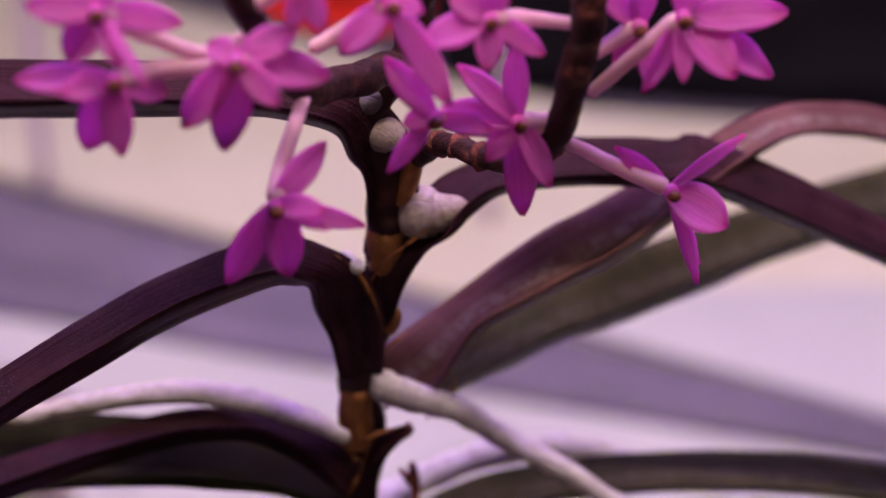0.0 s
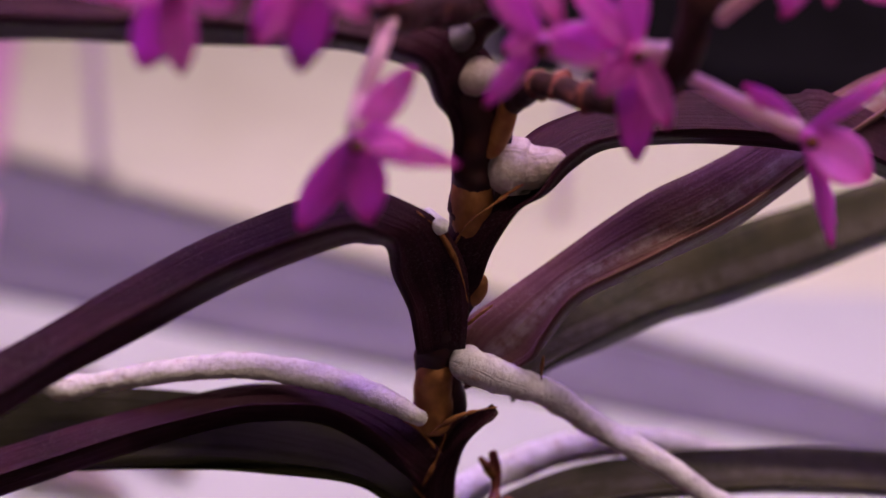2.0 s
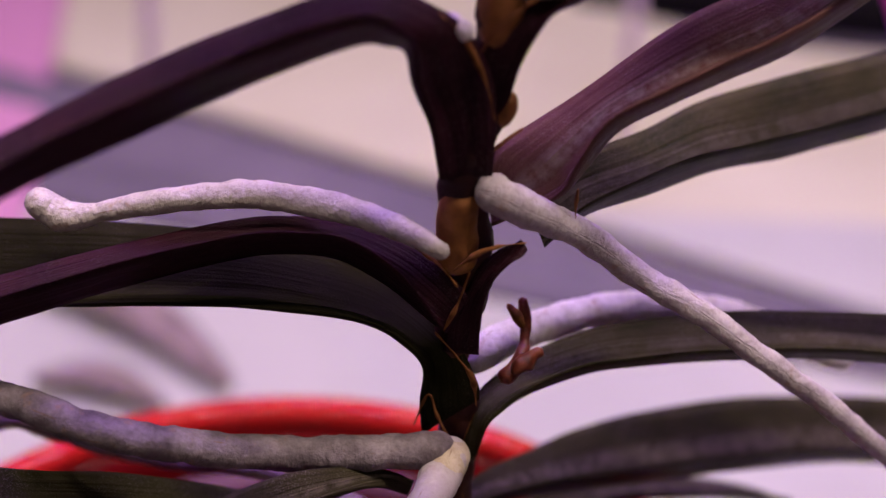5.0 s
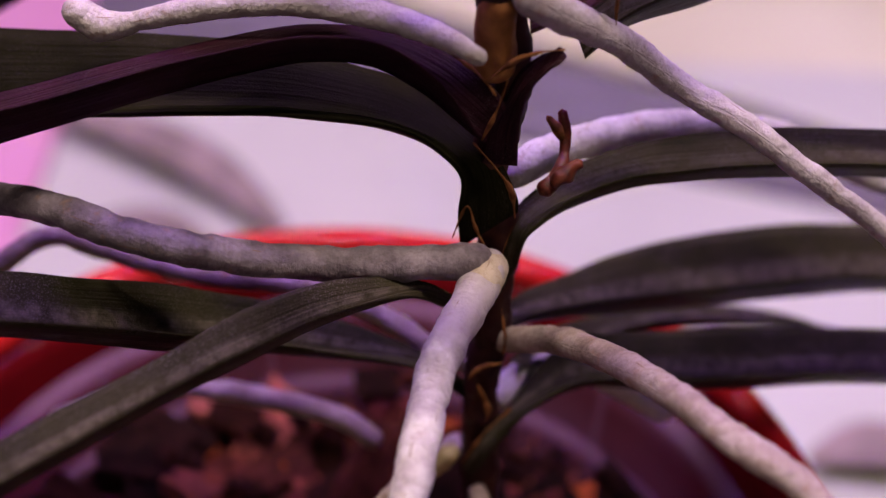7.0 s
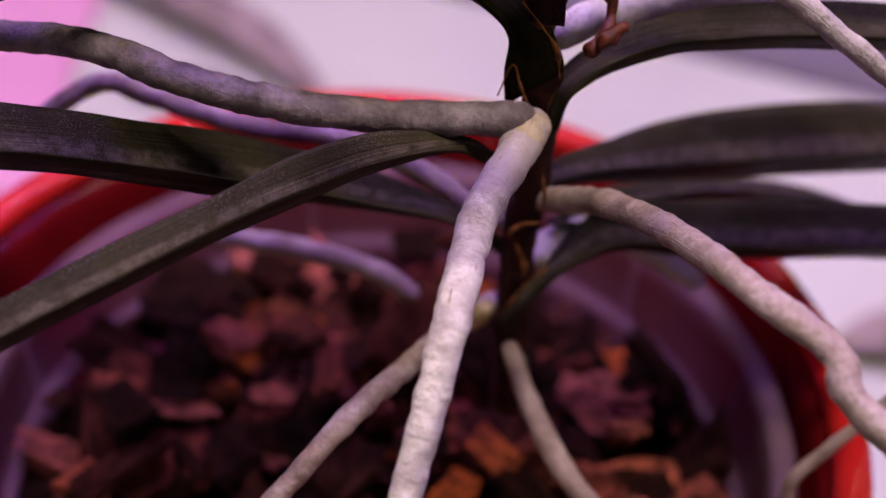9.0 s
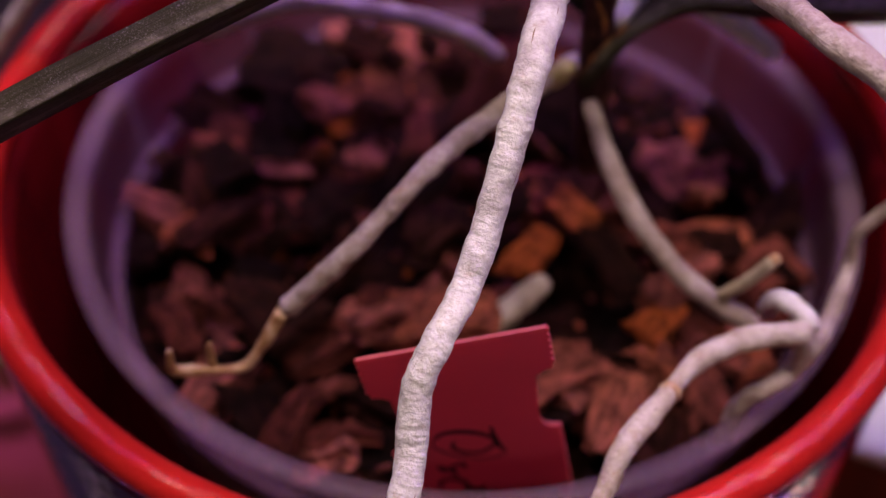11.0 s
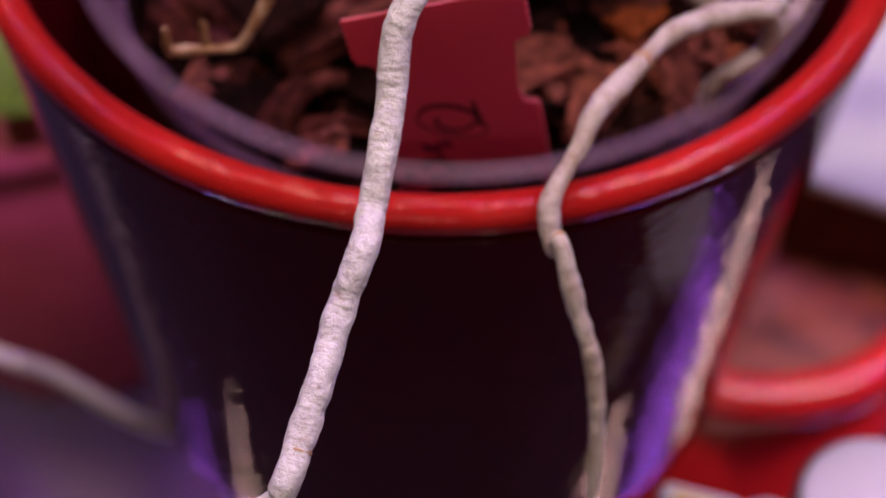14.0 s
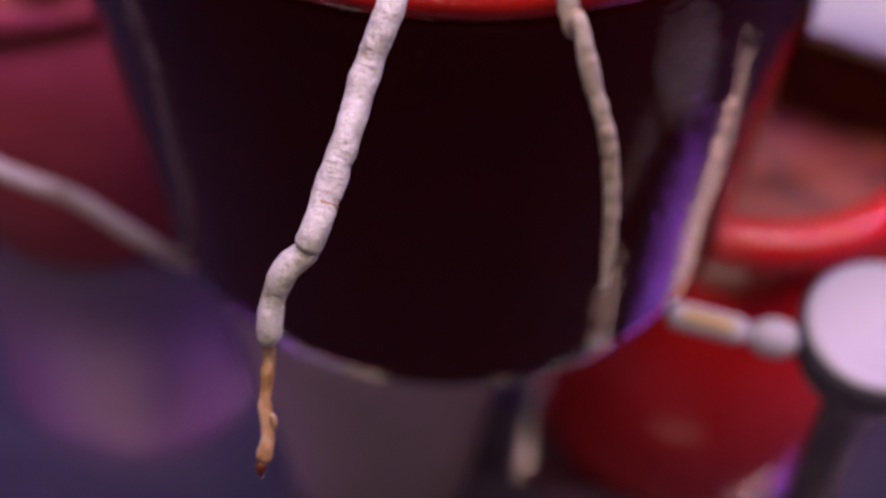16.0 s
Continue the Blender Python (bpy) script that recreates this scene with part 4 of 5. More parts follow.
LEAF_D = [((2.48, 0.30, 9.34), (2.53, 0.18, 8.99), (2.52, 0.10, 9.07)), ((2.47, 0.35, 9.90), (3.36, 0.18, 9.46), (3.28, 0.05, 9.56)), ((2.90, 0.55, 10.19), (3.60, 0.20, 9.77), (3.46, -0.05, 10.03)), ((3.60, 0.90, 10.55), (3.98, 0.32, 10.28), (3.80, -0.10, 10.68)), ((4.25, 0.90, 11.13), (4.57, 0.32, 10.66), (4.38, -0.10, 11.09)), ((4.91, 1.00, 11.60), (5.24, 0.43, 10.97), (5.02, 0.00, 11.43)), ((5.85, 1.40, 11.88), (6.23, 0.82, 11.36), (5.98, 0.40, 11.77)), ((8.07, 2.40, 12.70), (8.34, 1.94, 12.41), (8.14, 1.60, 12.69)), ((9.70, 3.30, 12.44), (9.76, 2.84, 12.10), (9.57, 2.50, 12.39)), ((11.37, 4.00, 11.74), (11.18, 3.54, 11.44), (11.02, 3.20, 11.73)), ((13.31, 4.35, 10.63), (13.17, 4.18, 10.34), (13.10, 4.05, 10.45))]
LEAF_E = [((3.01, 0.90, 8.94), (3.27, 0.79, 8.30), (3.25, 0.70, 8.40)), ((3.72, 1.60, 9.19), (3.81, 1.14, 8.56), (3.72, 0.80, 8.95)), ((4.66, 2.40, 9.20), (4.71, 1.71, 8.58), (4.56, 1.20, 9.18)), ((5.52, 3.00, 9.33), (5.59, 2.31, 8.58), (5.40, 1.80, 9.21)), ((6.73, 3.80, 9.33), (6.81, 3.11, 8.41), (6.58, 2.60, 9.06)), ((8.24, 4.80, 9.22), (8.32, 4.11, 8.30), (8.05, 3.60, 8.94)), ((10.43, 5.80, 9.37), (10.40, 5.11, 8.51), (10.11, 4.60, 9.11)), ((13.49, 6.80, 9.59), (13.43, 6.11, 8.79), (13.07, 5.60, 9.35)), ((16.90, 7.20, 9.90), (16.93, 6.97, 9.46), (16.80, 6.80, 9.59))]
LEAF_F = [((2.26, -0.35, 8.25), (2.03, -0.38, 7.78), (2.04, -0.41, 7.81)), ((2.17, -0.30, 8.40), (1.88, -0.39, 7.87), (1.90, -0.46, 7.98)), ((1.90, -0.12, 8.60), (1.67, -0.35, 8.02), (1.71, -0.52, 8.32)), ((1.48, 0.20, 8.70), (1.20, -0.20, 8.34), (1.29, -0.50, 8.82)), ((0.83, 0.45, 8.79), (0.63, -0.07, 8.58), (0.74, -0.45, 9.15)), ((0.12, 0.45, 8.85), (-0.07, -0.07, 8.62), (0.06, -0.45, 9.20)), ((-0.59, 0.55, 8.71), (-0.63, 0.03, 8.45), (-0.56, -0.35, 9.05)), ((-2.00, 0.35, 8.43), (-1.96, -0.17, 8.11), (-1.87, -0.55, 8.76)), ((-3.38, 0.05, 8.13), (-3.32, -0.47, 7.75), (-3.19, -0.85, 8.45)), ((-5.10, -0.45, 7.77), (-5.03, -0.97, 7.34), (-4.83, -1.35, 8.10)), ((-8.74, -1.85, 6.74), (-8.73, -2.02, 6.48), (-8.63, -2.15, 6.68))]
LEAF_G = [((2.48, -0.27, 6.63), (1.81, -0.30, 6.09), (1.82, -0.33, 6.11)), ((2.44, -0.25, 6.88), (1.76, -0.31, 6.63), (1.77, -0.35, 6.67)), ((2.22, -0.15, 7.32), (1.77, -0.27, 7.13), (1.79, -0.35, 7.20)), ((1.98, 0.04, 7.50), (1.52, -0.31, 7.48), (1.56, -0.56, 7.69)), ((1.11, 0.82, 7.77), (1.15, 0.02, 7.48), (1.16, -0.58, 7.99)), ((0.36, 0.80, 8.06), (0.40, -0.01, 7.70), (0.44, -0.60, 8.16)), ((-0.79, 1.10, 8.13), (-0.73, 0.30, 7.59), (-0.65, -0.30, 8.00)), ((-1.97, 1.40, 8.03), (-1.90, 0.60, 7.36), (-1.77, 0.00, 7.76)), ((-4.38, 1.80, 7.80), (-4.31, 0.99, 6.92), (-4.09, 0.40, 7.36)), ((-6.43, 2.00, 7.53), (-6.35, 1.19, 6.60), (-6.05, 0.60, 7.10)), ((-11.92, 1.90, 6.09), (-11.85, 1.67, 5.95), (-11.73, 1.50, 6.09))]
LEAF_H = [((2.19, -0.22, 4.86), (2.54, -0.25, 5.78), (2.54, -0.28, 5.78)), ((2.32, -0.17, 5.89), (2.63, -0.26, 6.21), (2.61, -0.33, 6.25)), ((2.51, 0.20, 6.36), (2.83, -0.09, 6.31), (2.77, -0.30, 6.51)), ((3.14, 0.70, 6.62), (3.22, 0.24, 6.36), (3.16, -0.10, 6.73)), ((3.88, 1.00, 6.81), (3.95, 0.43, 6.55), (3.86, 0.00, 7.03)), ((4.64, 1.20, 6.89), (4.63, 0.62, 6.55), (4.54, 0.20, 7.04)), ((5.79, 1.40, 6.94), (5.78, 0.82, 6.54), (5.65, 0.40, 7.04)), ((7.49, 1.60, 6.87), (7.46, 1.02, 6.49), (7.28, 0.60, 6.99)), ((9.77, 1.80, 6.58), (9.73, 1.23, 6.14), (9.49, 0.80, 6.66)), ((12.80, 2.00, 5.82), (12.72, 1.43, 5.45), (12.40, 1.00, 5.97)), ((15.39, 1.75, 5.03), (15.38, 1.58, 4.86), (15.28, 1.45, 4.98))]
LEAF_I = [((2.38, 0.50, 3.84), (2.53, 0.39, 3.94), (2.52, 0.30, 4.02)), ((2.57, 1.10, 4.02), (2.70, 0.75, 3.90), (2.67, 0.50, 4.17)), ((3.41, 2.20, 3.67), (3.41, 1.51, 3.39), (3.34, 1.00, 4.03)), ((4.31, 2.90, 3.57), (4.41, 2.21, 2.95), (4.29, 1.70, 3.67)), ((5.24, 3.50, 3.42), (5.37, 2.81, 2.58), (5.21, 2.30, 3.35)), ((6.67, 4.10, 3.28), (6.73, 3.41, 2.30), (6.55, 2.90, 3.10)), ((8.82, 4.70, 2.97), (8.87, 4.01, 2.09), (8.62, 3.50, 2.85)), ((11.73, 5.20, 2.37), (11.76, 4.51, 1.52), (11.44, 4.00, 2.28)), ((15.62, 5.60, 1.12), (15.57, 4.91, 0.54), (15.15, 4.40, 1.25)), ((18.99, 5.40, -0.12), (18.97, 5.17, -0.32), (18.83, 5.00, -0.14))]
LEAF_J = [((1.94, -0.22, 2.00), (2.07, -0.25, 1.75), (2.07, -0.28, 1.78)), ((2.24, -0.19, 2.63), (2.37, -0.26, 2.35), (2.37, -0.31, 2.41)), ((2.64, 0.35, 2.73), (2.84, 0.06, 2.79), (2.80, -0.15, 3.01)), ((3.40, 1.10, 3.25), (3.67, 0.64, 2.80), (3.59, 0.30, 3.23)), ((4.69, 1.55, 3.15), (4.71, 0.92, 2.55), (4.60, 0.45, 3.21)), ((6.00, 1.85, 3.03), (6.02, 1.22, 2.36), (5.88, 0.75, 3.03)), ((8.37, 2.15, 2.87), (8.36, 1.52, 2.32), (8.15, 1.05, 2.96)), ((10.99, 2.45, 2.46), (10.95, 1.82, 1.97), (10.66, 1.35, 2.60)), ((14.47, 2.75, 1.54), (14.38, 2.12, 1.14), (14.01, 1.65, 1.77)), ((17.60, 2.60, 0.33), (17.56, 2.37, 0.17), (17.41, 2.20, 0.36))]
LEAF_K = [((1.71, -0.50, 5.41), (1.64, -0.61, 5.31), (1.65, -0.70, 5.39)), ((1.27, -1.00, 6.03), (1.14, -1.23, 5.94), (1.16, -1.40, 6.12)), ((0.32, -1.50, 6.42), (0.07, -1.96, 6.02), (0.18, -2.30, 6.51)), ((-0.63, -2.25, 6.57), (-0.72, -2.77, 6.09), (-0.61, -3.15, 6.69)), ((-1.53, -2.95, 6.43), (-1.61, -3.47, 6.02), (-1.46, -3.85, 6.64)), ((-2.38, -3.65, 6.33), (-2.38, -4.17, 5.96), (-2.22, -4.55, 6.59)), ((-3.21, -4.25, 6.17), (-3.14, -4.77, 5.82), (-2.96, -5.15, 6.48)), ((-4.36, -4.85, 5.75), (-4.27, -5.37, 5.39), (-4.04, -5.75, 6.09)), ((-5.63, -5.45, 5.17), (-5.53, -5.97, 4.82), (-5.23, -6.35, 5.59)), ((-7.39, -6.05, 4.14), (-7.22, -6.57, 3.96), (-6.83, -6.95, 4.75)), ((-8.81, -6.85, 3.34), (-8.71, -7.02, 3.18), (-8.57, -7.15, 3.43))]
LEAF_L = [((2.01, 0.30, 3.13), (2.02, 0.18, 2.91), (2.02, 0.10, 3.00)), ((1.27, 0.30, 3.72), (1.28, 0.07, 3.57), (1.29, -0.10, 3.76)), ((0.17, 0.25, 4.25), (0.19, -0.15, 3.88), (0.22, -0.45, 4.26)), ((-0.96, 0.00, 4.79), (-0.91, -0.57, 4.32), (-0.84, -1.00, 4.92)), ((-1.97, -0.60, 5.47), (-1.90, -1.29, 4.93), (-1.76, -1.80, 5.70)), ((-2.87, -1.30, 6.11), (-2.78, -1.99, 5.63), (-2.60, -2.50, 6.38)), ((-3.74, -1.80, 6.59), (-3.64, -2.49, 6.11), (-3.42, -3.00, 6.85)), ((-5.16, -2.40, 7.10), (-5.05, -3.09, 6.59), (-4.75, -3.60, 7.34)), ((-7.00, -3.20, 7.57), (-6.83, -3.89, 7.19), (-6.43, -4.40, 7.92)), ((-8.32, -4.10, 7.92), (-8.25, -4.33, 7.81), (-8.11, -4.50, 7.99))]
LEAF_M = [((2.59, 0.90, 3.06), (2.83, 0.79, 3.06), (2.80, 0.70, 3.15)), ((3.51, 2.50, 2.44), (3.62, 2.16, 1.98), (3.55, 1.90, 2.44)), ((4.97, 3.60, 1.93), (4.95, 3.14, 1.78), (4.87, 2.80, 2.29)), ((6.48, 4.20, 1.51), (6.43, 3.74, 1.46), (6.33, 3.40, 1.92)), ((7.50, 4.40, 1.20), (7.42, 3.94, 1.28), (7.31, 3.60, 1.69)), ((8.27, 4.20, 1.03), (8.24, 4.09, 1.06), (8.22, 4.00, 1.14))]
LEAF_N = [((2.03, -0.27, 7.39), (2.45, -0.30, 7.39), (2.43, -0.33, 7.41)), ((2.09, -0.30, 7.92), (2.45, -0.37, 8.04), (2.42, -0.42, 8.07)), ((2.25, -0.28, 8.31), (2.55, -0.39, 8.53), (2.50, -0.48, 8.57)), ((2.41, -0.24, 8.68), (2.75, -0.38, 8.83), (2.69, -0.48, 8.88)), ((2.65, -0.22, 8.92), (2.88, -0.34, 8.92), (2.84, -0.42, 8.98)), ((2.90, -0.25, 9.04), (2.93, -0.28, 9.01), (2.93, -0.31, 9.03))]
ROOT_A = [(2.30, -0.10, 9.68), (2.53, -0.20, 9.69), (2.90, -0.10, 9.44), (3.69, 0.30, 8.83), (4.50, 0.40, 8.17), (5.24, 0.15, 7.85), (6.03, 0.00, 7.33), (7.06, 0.00, 6.56), (7.29, 0.00, 6.36), (8.62, 0.30, 5.05), (10.31, 0.80, 3.45)]
ROOT_B = [(1.97, -0.50, 9.01), (1.79, -0.55, 9.17), (1.38, -0.30, 9.24), (0.83, 0.00, 9.25), (0.13, 0.35, 9.18), (-0.58, 0.50, 9.13), (-1.65, 0.60, 8.90), (-2.37, 0.75, 8.63), (-2.79, 0.85, 8.49), (-2.97, 0.90, 8.54), (-3.15, 0.95, 8.62), (-3.31, 1.00, 8.71)]
ROOT_C = [(2.05, -0.60, 6.12), (1.83, -0.90, 6.31), (0.99, -1.00, 6.32), (0.28, -1.00, 6.28), (-0.42, -1.10, 6.37), (-1.10, -1.20, 6.51), (-1.75, -1.40, 6.78), (-2.44, -1.30, 6.90), (-3.18, -1.00, 6.95), (-3.99, -0.60, 6.79), (-5.52, 0.00, 6.34)]
ROOT_D = [(2.21, -0.50, 6.12), (2.14, -0.80, 6.10), (1.92, -1.50, 6.11), (1.63, -2.30, 6.06), (1.48, -2.90, 5.82), (1.31, -4.20, 5.63), (0.86, -6.00, 4.02), (0.48, -7.00, 3.54), (0.31, -7.40, 3.13), (0.31, -7.90, 2.61), (0.26, -8.60, 2.10), (0.20, -9.10, 1.69), (0.19, -9.75, 1.68), (-0.03, -10.40, 1.15), (-0.15, -11.10, 0.81), (-0.29, -11.70, 0.47), (-0.42, -12.30, 0.14), (-0.53, -12.45, -0.07), (-0.58, -12.50, -0.14)]
ROOT_D_END = [(-0.42, -12.45, -0.03), (-0.60, -12.52, -0.22), (-0.82, -12.70, -0.42), (-0.94, -12.90, -0.80), (-0.96, -13.10, -1.05), (-0.97, -13.25, -1.36)]
ROOT_D_TIP = [(-0.97, -13.15, -1.34), (-0.97, -13.45, -1.74), (-0.97, -13.80, -2.06), (-0.88, -14.10, -2.29), (-0.92, -14.40, -2.56)]
ROOT_E = [(2.28, 0.10, 4.23), (2.55, -0.10, 4.37), (3.20, -0.90, 5.05), (3.81, -2.00, 5.68), (4.37, -3.00, 6.08), (4.90, -3.90, 6.31), (5.68, -4.40, 6.07), (5.89, -4.80, 5.76), (6.55, -5.20, 5.31), (7.38, -5.60, 4.47)]
ROOT_F = [(2.01, 0.60, 1.75), (1.80, 0.40, 1.73), (1.12, -1.00, 2.28), (0.77, -2.00, 2.78), (0.09, -3.20, 2.98), (-0.95, -4.30, 2.18), (-1.72, -4.60, 1.32), (-1.95, -4.70, 1.09)]
ROOT_F_TIP = [(-1.91, -4.70, 1.16), (-2.28, -4.90, 0.45), (-2.53, -5.00, 0.10), (-3.01, -5.10, 0.09), (-3.64, -5.10, -0.06)]
ROOT_G = [(2.17, -0.10, 1.51), (2.32, -0.50, 1.36), (2.59, -1.00, 1.02), (3.18, -2.00, 0.70), (3.93, -2.60, 0.26), (4.48, -2.80, -0.02), (5.10, -3.00, -0.22)]
ROOT_G_SIDE = [(4.41, -2.80, 0.17), (4.81, -2.80, 0.63), (5.10, -2.80, 1.12)]
ROOT_H = [(5.64, -4.05, 1.03), (4.91, -4.20, 1.01), (4.42, -4.40, 0.98), (3.97, -4.80, 1.00), (3.47, -5.60, 1.00), (3.02, -6.40, 1.02), (2.83, -6.90, 0.77), (2.57, -7.50, 0.57), (2.49, -7.80, 0.38), (2.61, -8.20, 0.03), (2.68, -8.35, 0.42), (2.98, -8.80, -0.36), (3.33, -9.20, -1.23), (3.50, -9.60, -2.20), (3.55, -9.90, -2.96), (3.57, -10.20, -3.60)]
ROOT_H_HOOK = [(5.64, -4.05, 1.03), (5.49, -3.70, 1.04), (5.18, -3.40, 0.95), (5.06, -3.20, 0.43)]
ROOT_H_LOOP = [(5.59, -4.00, 0.88), (5.50, -4.10, 0.21), (5.22, -4.30, 0.08), (4.79, -4.40, -0.40), (4.70, -4.40, -1.26)]
ROOT_I = [(-4.87, 2.80, -0.38), (-3.04, 2.20, 1.02), (-1.90, 1.80, 1.40), (-0.90, 1.40, 1.62), (0.07, 1.00, 1.71), (0.74, 0.80, 1.36)]
ROOT_J = [(-10.48, 1.00, -3.56), (-7.67, 1.40, 0.82), (-6.29, 1.60, 2.65), (-4.98, 1.80, 3.76), (-4.48, 2.00, 4.07), (-4.05, 2.00, 4.21), (-3.48, 2.00, 3.99), (-2.01, 1.60, 3.91), (-0.29, 1.00, 4.22), (0.93, 0.80, 3.77), (1.43, 0.50, 3.63), (2.16, 0.20, 3.56)]
ROOT_K = [(2.26, 0.50, 6.66), (2.50, 0.60, 6.70), (2.78, 0.80, 6.77), (3.37, 1.40, 6.64), (4.53, 2.20, 6.40), (5.91, 2.80, 6.01), (7.12, 3.20, 5.36), (8.47, 3.50, 4.63)]
ROOT_L = [(2.42, 0.40, 2.64), (2.70, 0.90, 2.70), (3.24, 1.50, 2.45), (4.09, 2.00, 1.84), (5.36, 2.60, 0.50)]
ROOT_M = [(7.69, -1.30, 2.24), (6.80, -1.60, 1.18), (6.44, -1.80, 0.80), (6.41, -2.00, 0.17), (6.10, -3.00, 0.28), (5.75, -3.90, 0.53), (5.51, -4.00, 0.01)]
KNOB_A = [(2.72, 0.10, 12.22), (2.91, 0.00, 12.51), (3.13, -0.05, 12.54), (3.34, -0.10, 12.64), (3.52, -0.10, 12.72)]
KNOB_B = [(2.25, 0.10, 13.54), (2.39, -0.20, 13.81), (2.59, -0.30, 13.72)]
KNOB_C = [(2.07, 0.10, 14.05), (2.20, -0.10, 14.25), (2.36, -0.20, 14.25)]
KNOB_D = [(1.81, -0.20, 11.99), (1.97, -0.35, 11.91), (2.13, -0.40, 11.82)]
STUB = [(2.76, -0.30, 6.96), (2.97, -0.10, 7.13), (3.07, 0.20, 7.35), (3.04, 0.30, 7.60), (3.00, 0.35, 7.84)]
SPIKE_A = [(2.62, -0.10, 14.68), (2.30, -0.50, 14.91), (2.00, -0.90, 14.98), (1.60, -1.40, 15.15), (1.32, -2.00, 15.38), (1.02, -2.60, 15.98), (0.67, -3.00, 16.76), (0.42, -3.20, 17.41)]
SPIKE_B = [(2.75, -0.10, 13.36), (3.06, -0.80, 14.01), (3.45, -1.40, 14.18), (3.91, -2.00, 14.45), (4.17, -2.40, 15.05), (4.28, -2.50, 15.79), (4.37, -2.50, 16.49), (4.34, -2.50, 17.29)]
EDGE_A = [(1.74, -0.45, 12.13), (2.03, -0.42, 11.82), (2.30, -0.40, 11.28), (2.44, -0.36, 10.76)]
EDGE_B = [(2.21, -0.36, 11.58), (2.38, -0.40, 11.95), (2.71, -0.38, 12.24), (3.05, -0.30, 12.49), (3.59, -0.10, 12.69)]
EDGE_C = [(2.43, -0.10, 10.18), (2.60, -0.05, 10.34), (2.80, 0.00, 10.49)]
EDGE_D = [(3.53, 0.05, 9.24), (3.51, 0.05, 9.44), (3.52, 0.05, 9.66)]
EDGE_F = [(2.06, -0.42, 8.72), (2.24, -0.46, 8.93), (2.42, -0.46, 9.06), (2.66, -0.42, 9.12), (2.93, -0.30, 9.09)]
EDGE_H = [(1.19, 0.20, 8.94), (1.68, -0.10, 8.80), (1.96, -0.30, 8.65), (2.14, -0.38, 8.46)]
EDGE_I = [(1.99, -0.42, 7.83), (2.15, -0.42, 8.26), (2.27, -0.38, 8.71)]
EDGE_J = [(1.89, -0.30, 7.72), (2.20, -0.38, 7.38), (2.40, -0.38, 7.05), (2.47, -0.33, 6.59)]
EDGE_K = [(1.68, -0.30, 6.22), (1.85, -0.36, 6.78), (1.98, -0.36, 6.43), (2.14, -0.36, 6.06)]
EDGE_L = [(2.45, -0.33, 6.48), (2.34, -0.36, 6.04), (2.31, -0.33, 5.54)]
EDGE_M = [(2.38, -0.25, 5.04), (2.45, -0.30, 4.54), (2.44, -0.28, 4.23)]
EDGE_N = [(1.98, -0.30, 3.77), (2.14, -0.32, 4.01), (2.45, -0.28, 4.08)]
EDGE_O = [(2.11, -0.30, 3.69), (2.27, -0.32, 3.29), (2.27, -0.30, 2.97)]
EDGE_P = [(1.94, -0.28, 2.09), (2.27, -0.30, 2.78), (2.62, -0.10, 3.08)]
NODE_A = [(2.10, -0.10, 8.50), (2.11, -0.10, 8.93), (2.09, -0.10, 9.36), (2.16, -0.10, 9.74)]
NODE_B = [(2.42, -0.05, 11.49), (2.44, -0.05, 11.87), (2.42, -0.05, 12.27), (2.42, -0.05, 12.45)]
NODE_C = [(2.47, -0.10, 10.56), (2.55, -0.10, 10.80), (2.57, -0.10, 11.03)]
NODE_D = [(2.57, -0.10, 12.69), (2.71, -0.20, 13.10), (2.76, -0.25, 13.46), (2.77, -0.25, 13.73)]
HUSK_A = [(2.81, 0.30, 7.76), (2.94, 0.25, 7.60), (3.06, 0.25, 7.44)]
HUSK_B = [(2.89, -0.30, 7.10), (3.06, -0.20, 7.21), (3.27, -0.10, 7.37)]
ROOT_N = [(0.80, -2.66, -1.45), (1.30, -2.24, -1.18), (1.81, -1.90, -0.80)]
BUD_A = [(1.51, -0.10, 1.79), (1.71, -0.25, 2.19), (1.85, -0.30, 2.43)]
CLAW_A = [(-3.34, -5.10, 0.03), (-3.56, -5.15, 0.03), (-3.54, -5.20, 0.59)]
CLAW_B = [(-2.94, -5.05, 0.03), (-2.98, -5.05, 0.26), (-2.98, -5.05, 0.66)]
SIDE_TIP = [(4.98, -2.75, 0.85), (5.08, -2.75, 1.02), (5.17, -2.75, 1.16)]
DROPS = [(1.18, -1.10, 14.95), (1.48, -0.90, 14.74), (3.80, -2.40, 14.84)]
FLOWER_A = ((-0.84, -3.50, 17.05), [((-1.16, -3.60, 16.52), 0.43), ((-0.59, -3.90, 16.63), 0.29), ((-1.55, -3.50, 17.09), 0.39), ((0.01, -3.30, 16.82), 0.36), ((-0.32, -4.10, 16.49), 0.14), ((-0.71, -3.40, 17.60), 0.39)], [(-0.76, -3.30, 16.92), (-0.33, -3.10, 16.57), (0.21, -2.90, 16.28), (0.72, -2.90, 16.52)])
FLOWER_B = ((-0.72, -3.50, 16.28), [((-1.70, -3.60, 16.33), 0.36), ((-1.05, -3.50, 15.42), 0.48), ((-0.66, -3.80, 15.53), 0.38), ((-1.17, -4.00, 16.38), 0.34), ((-0.17, -3.20, 15.96), 0.36)], [(-0.65, -3.30, 16.24), (-0.23, -3.10, 16.20), (0.24, -3.00, 16.18), (0.96, -2.80, 16.20)])
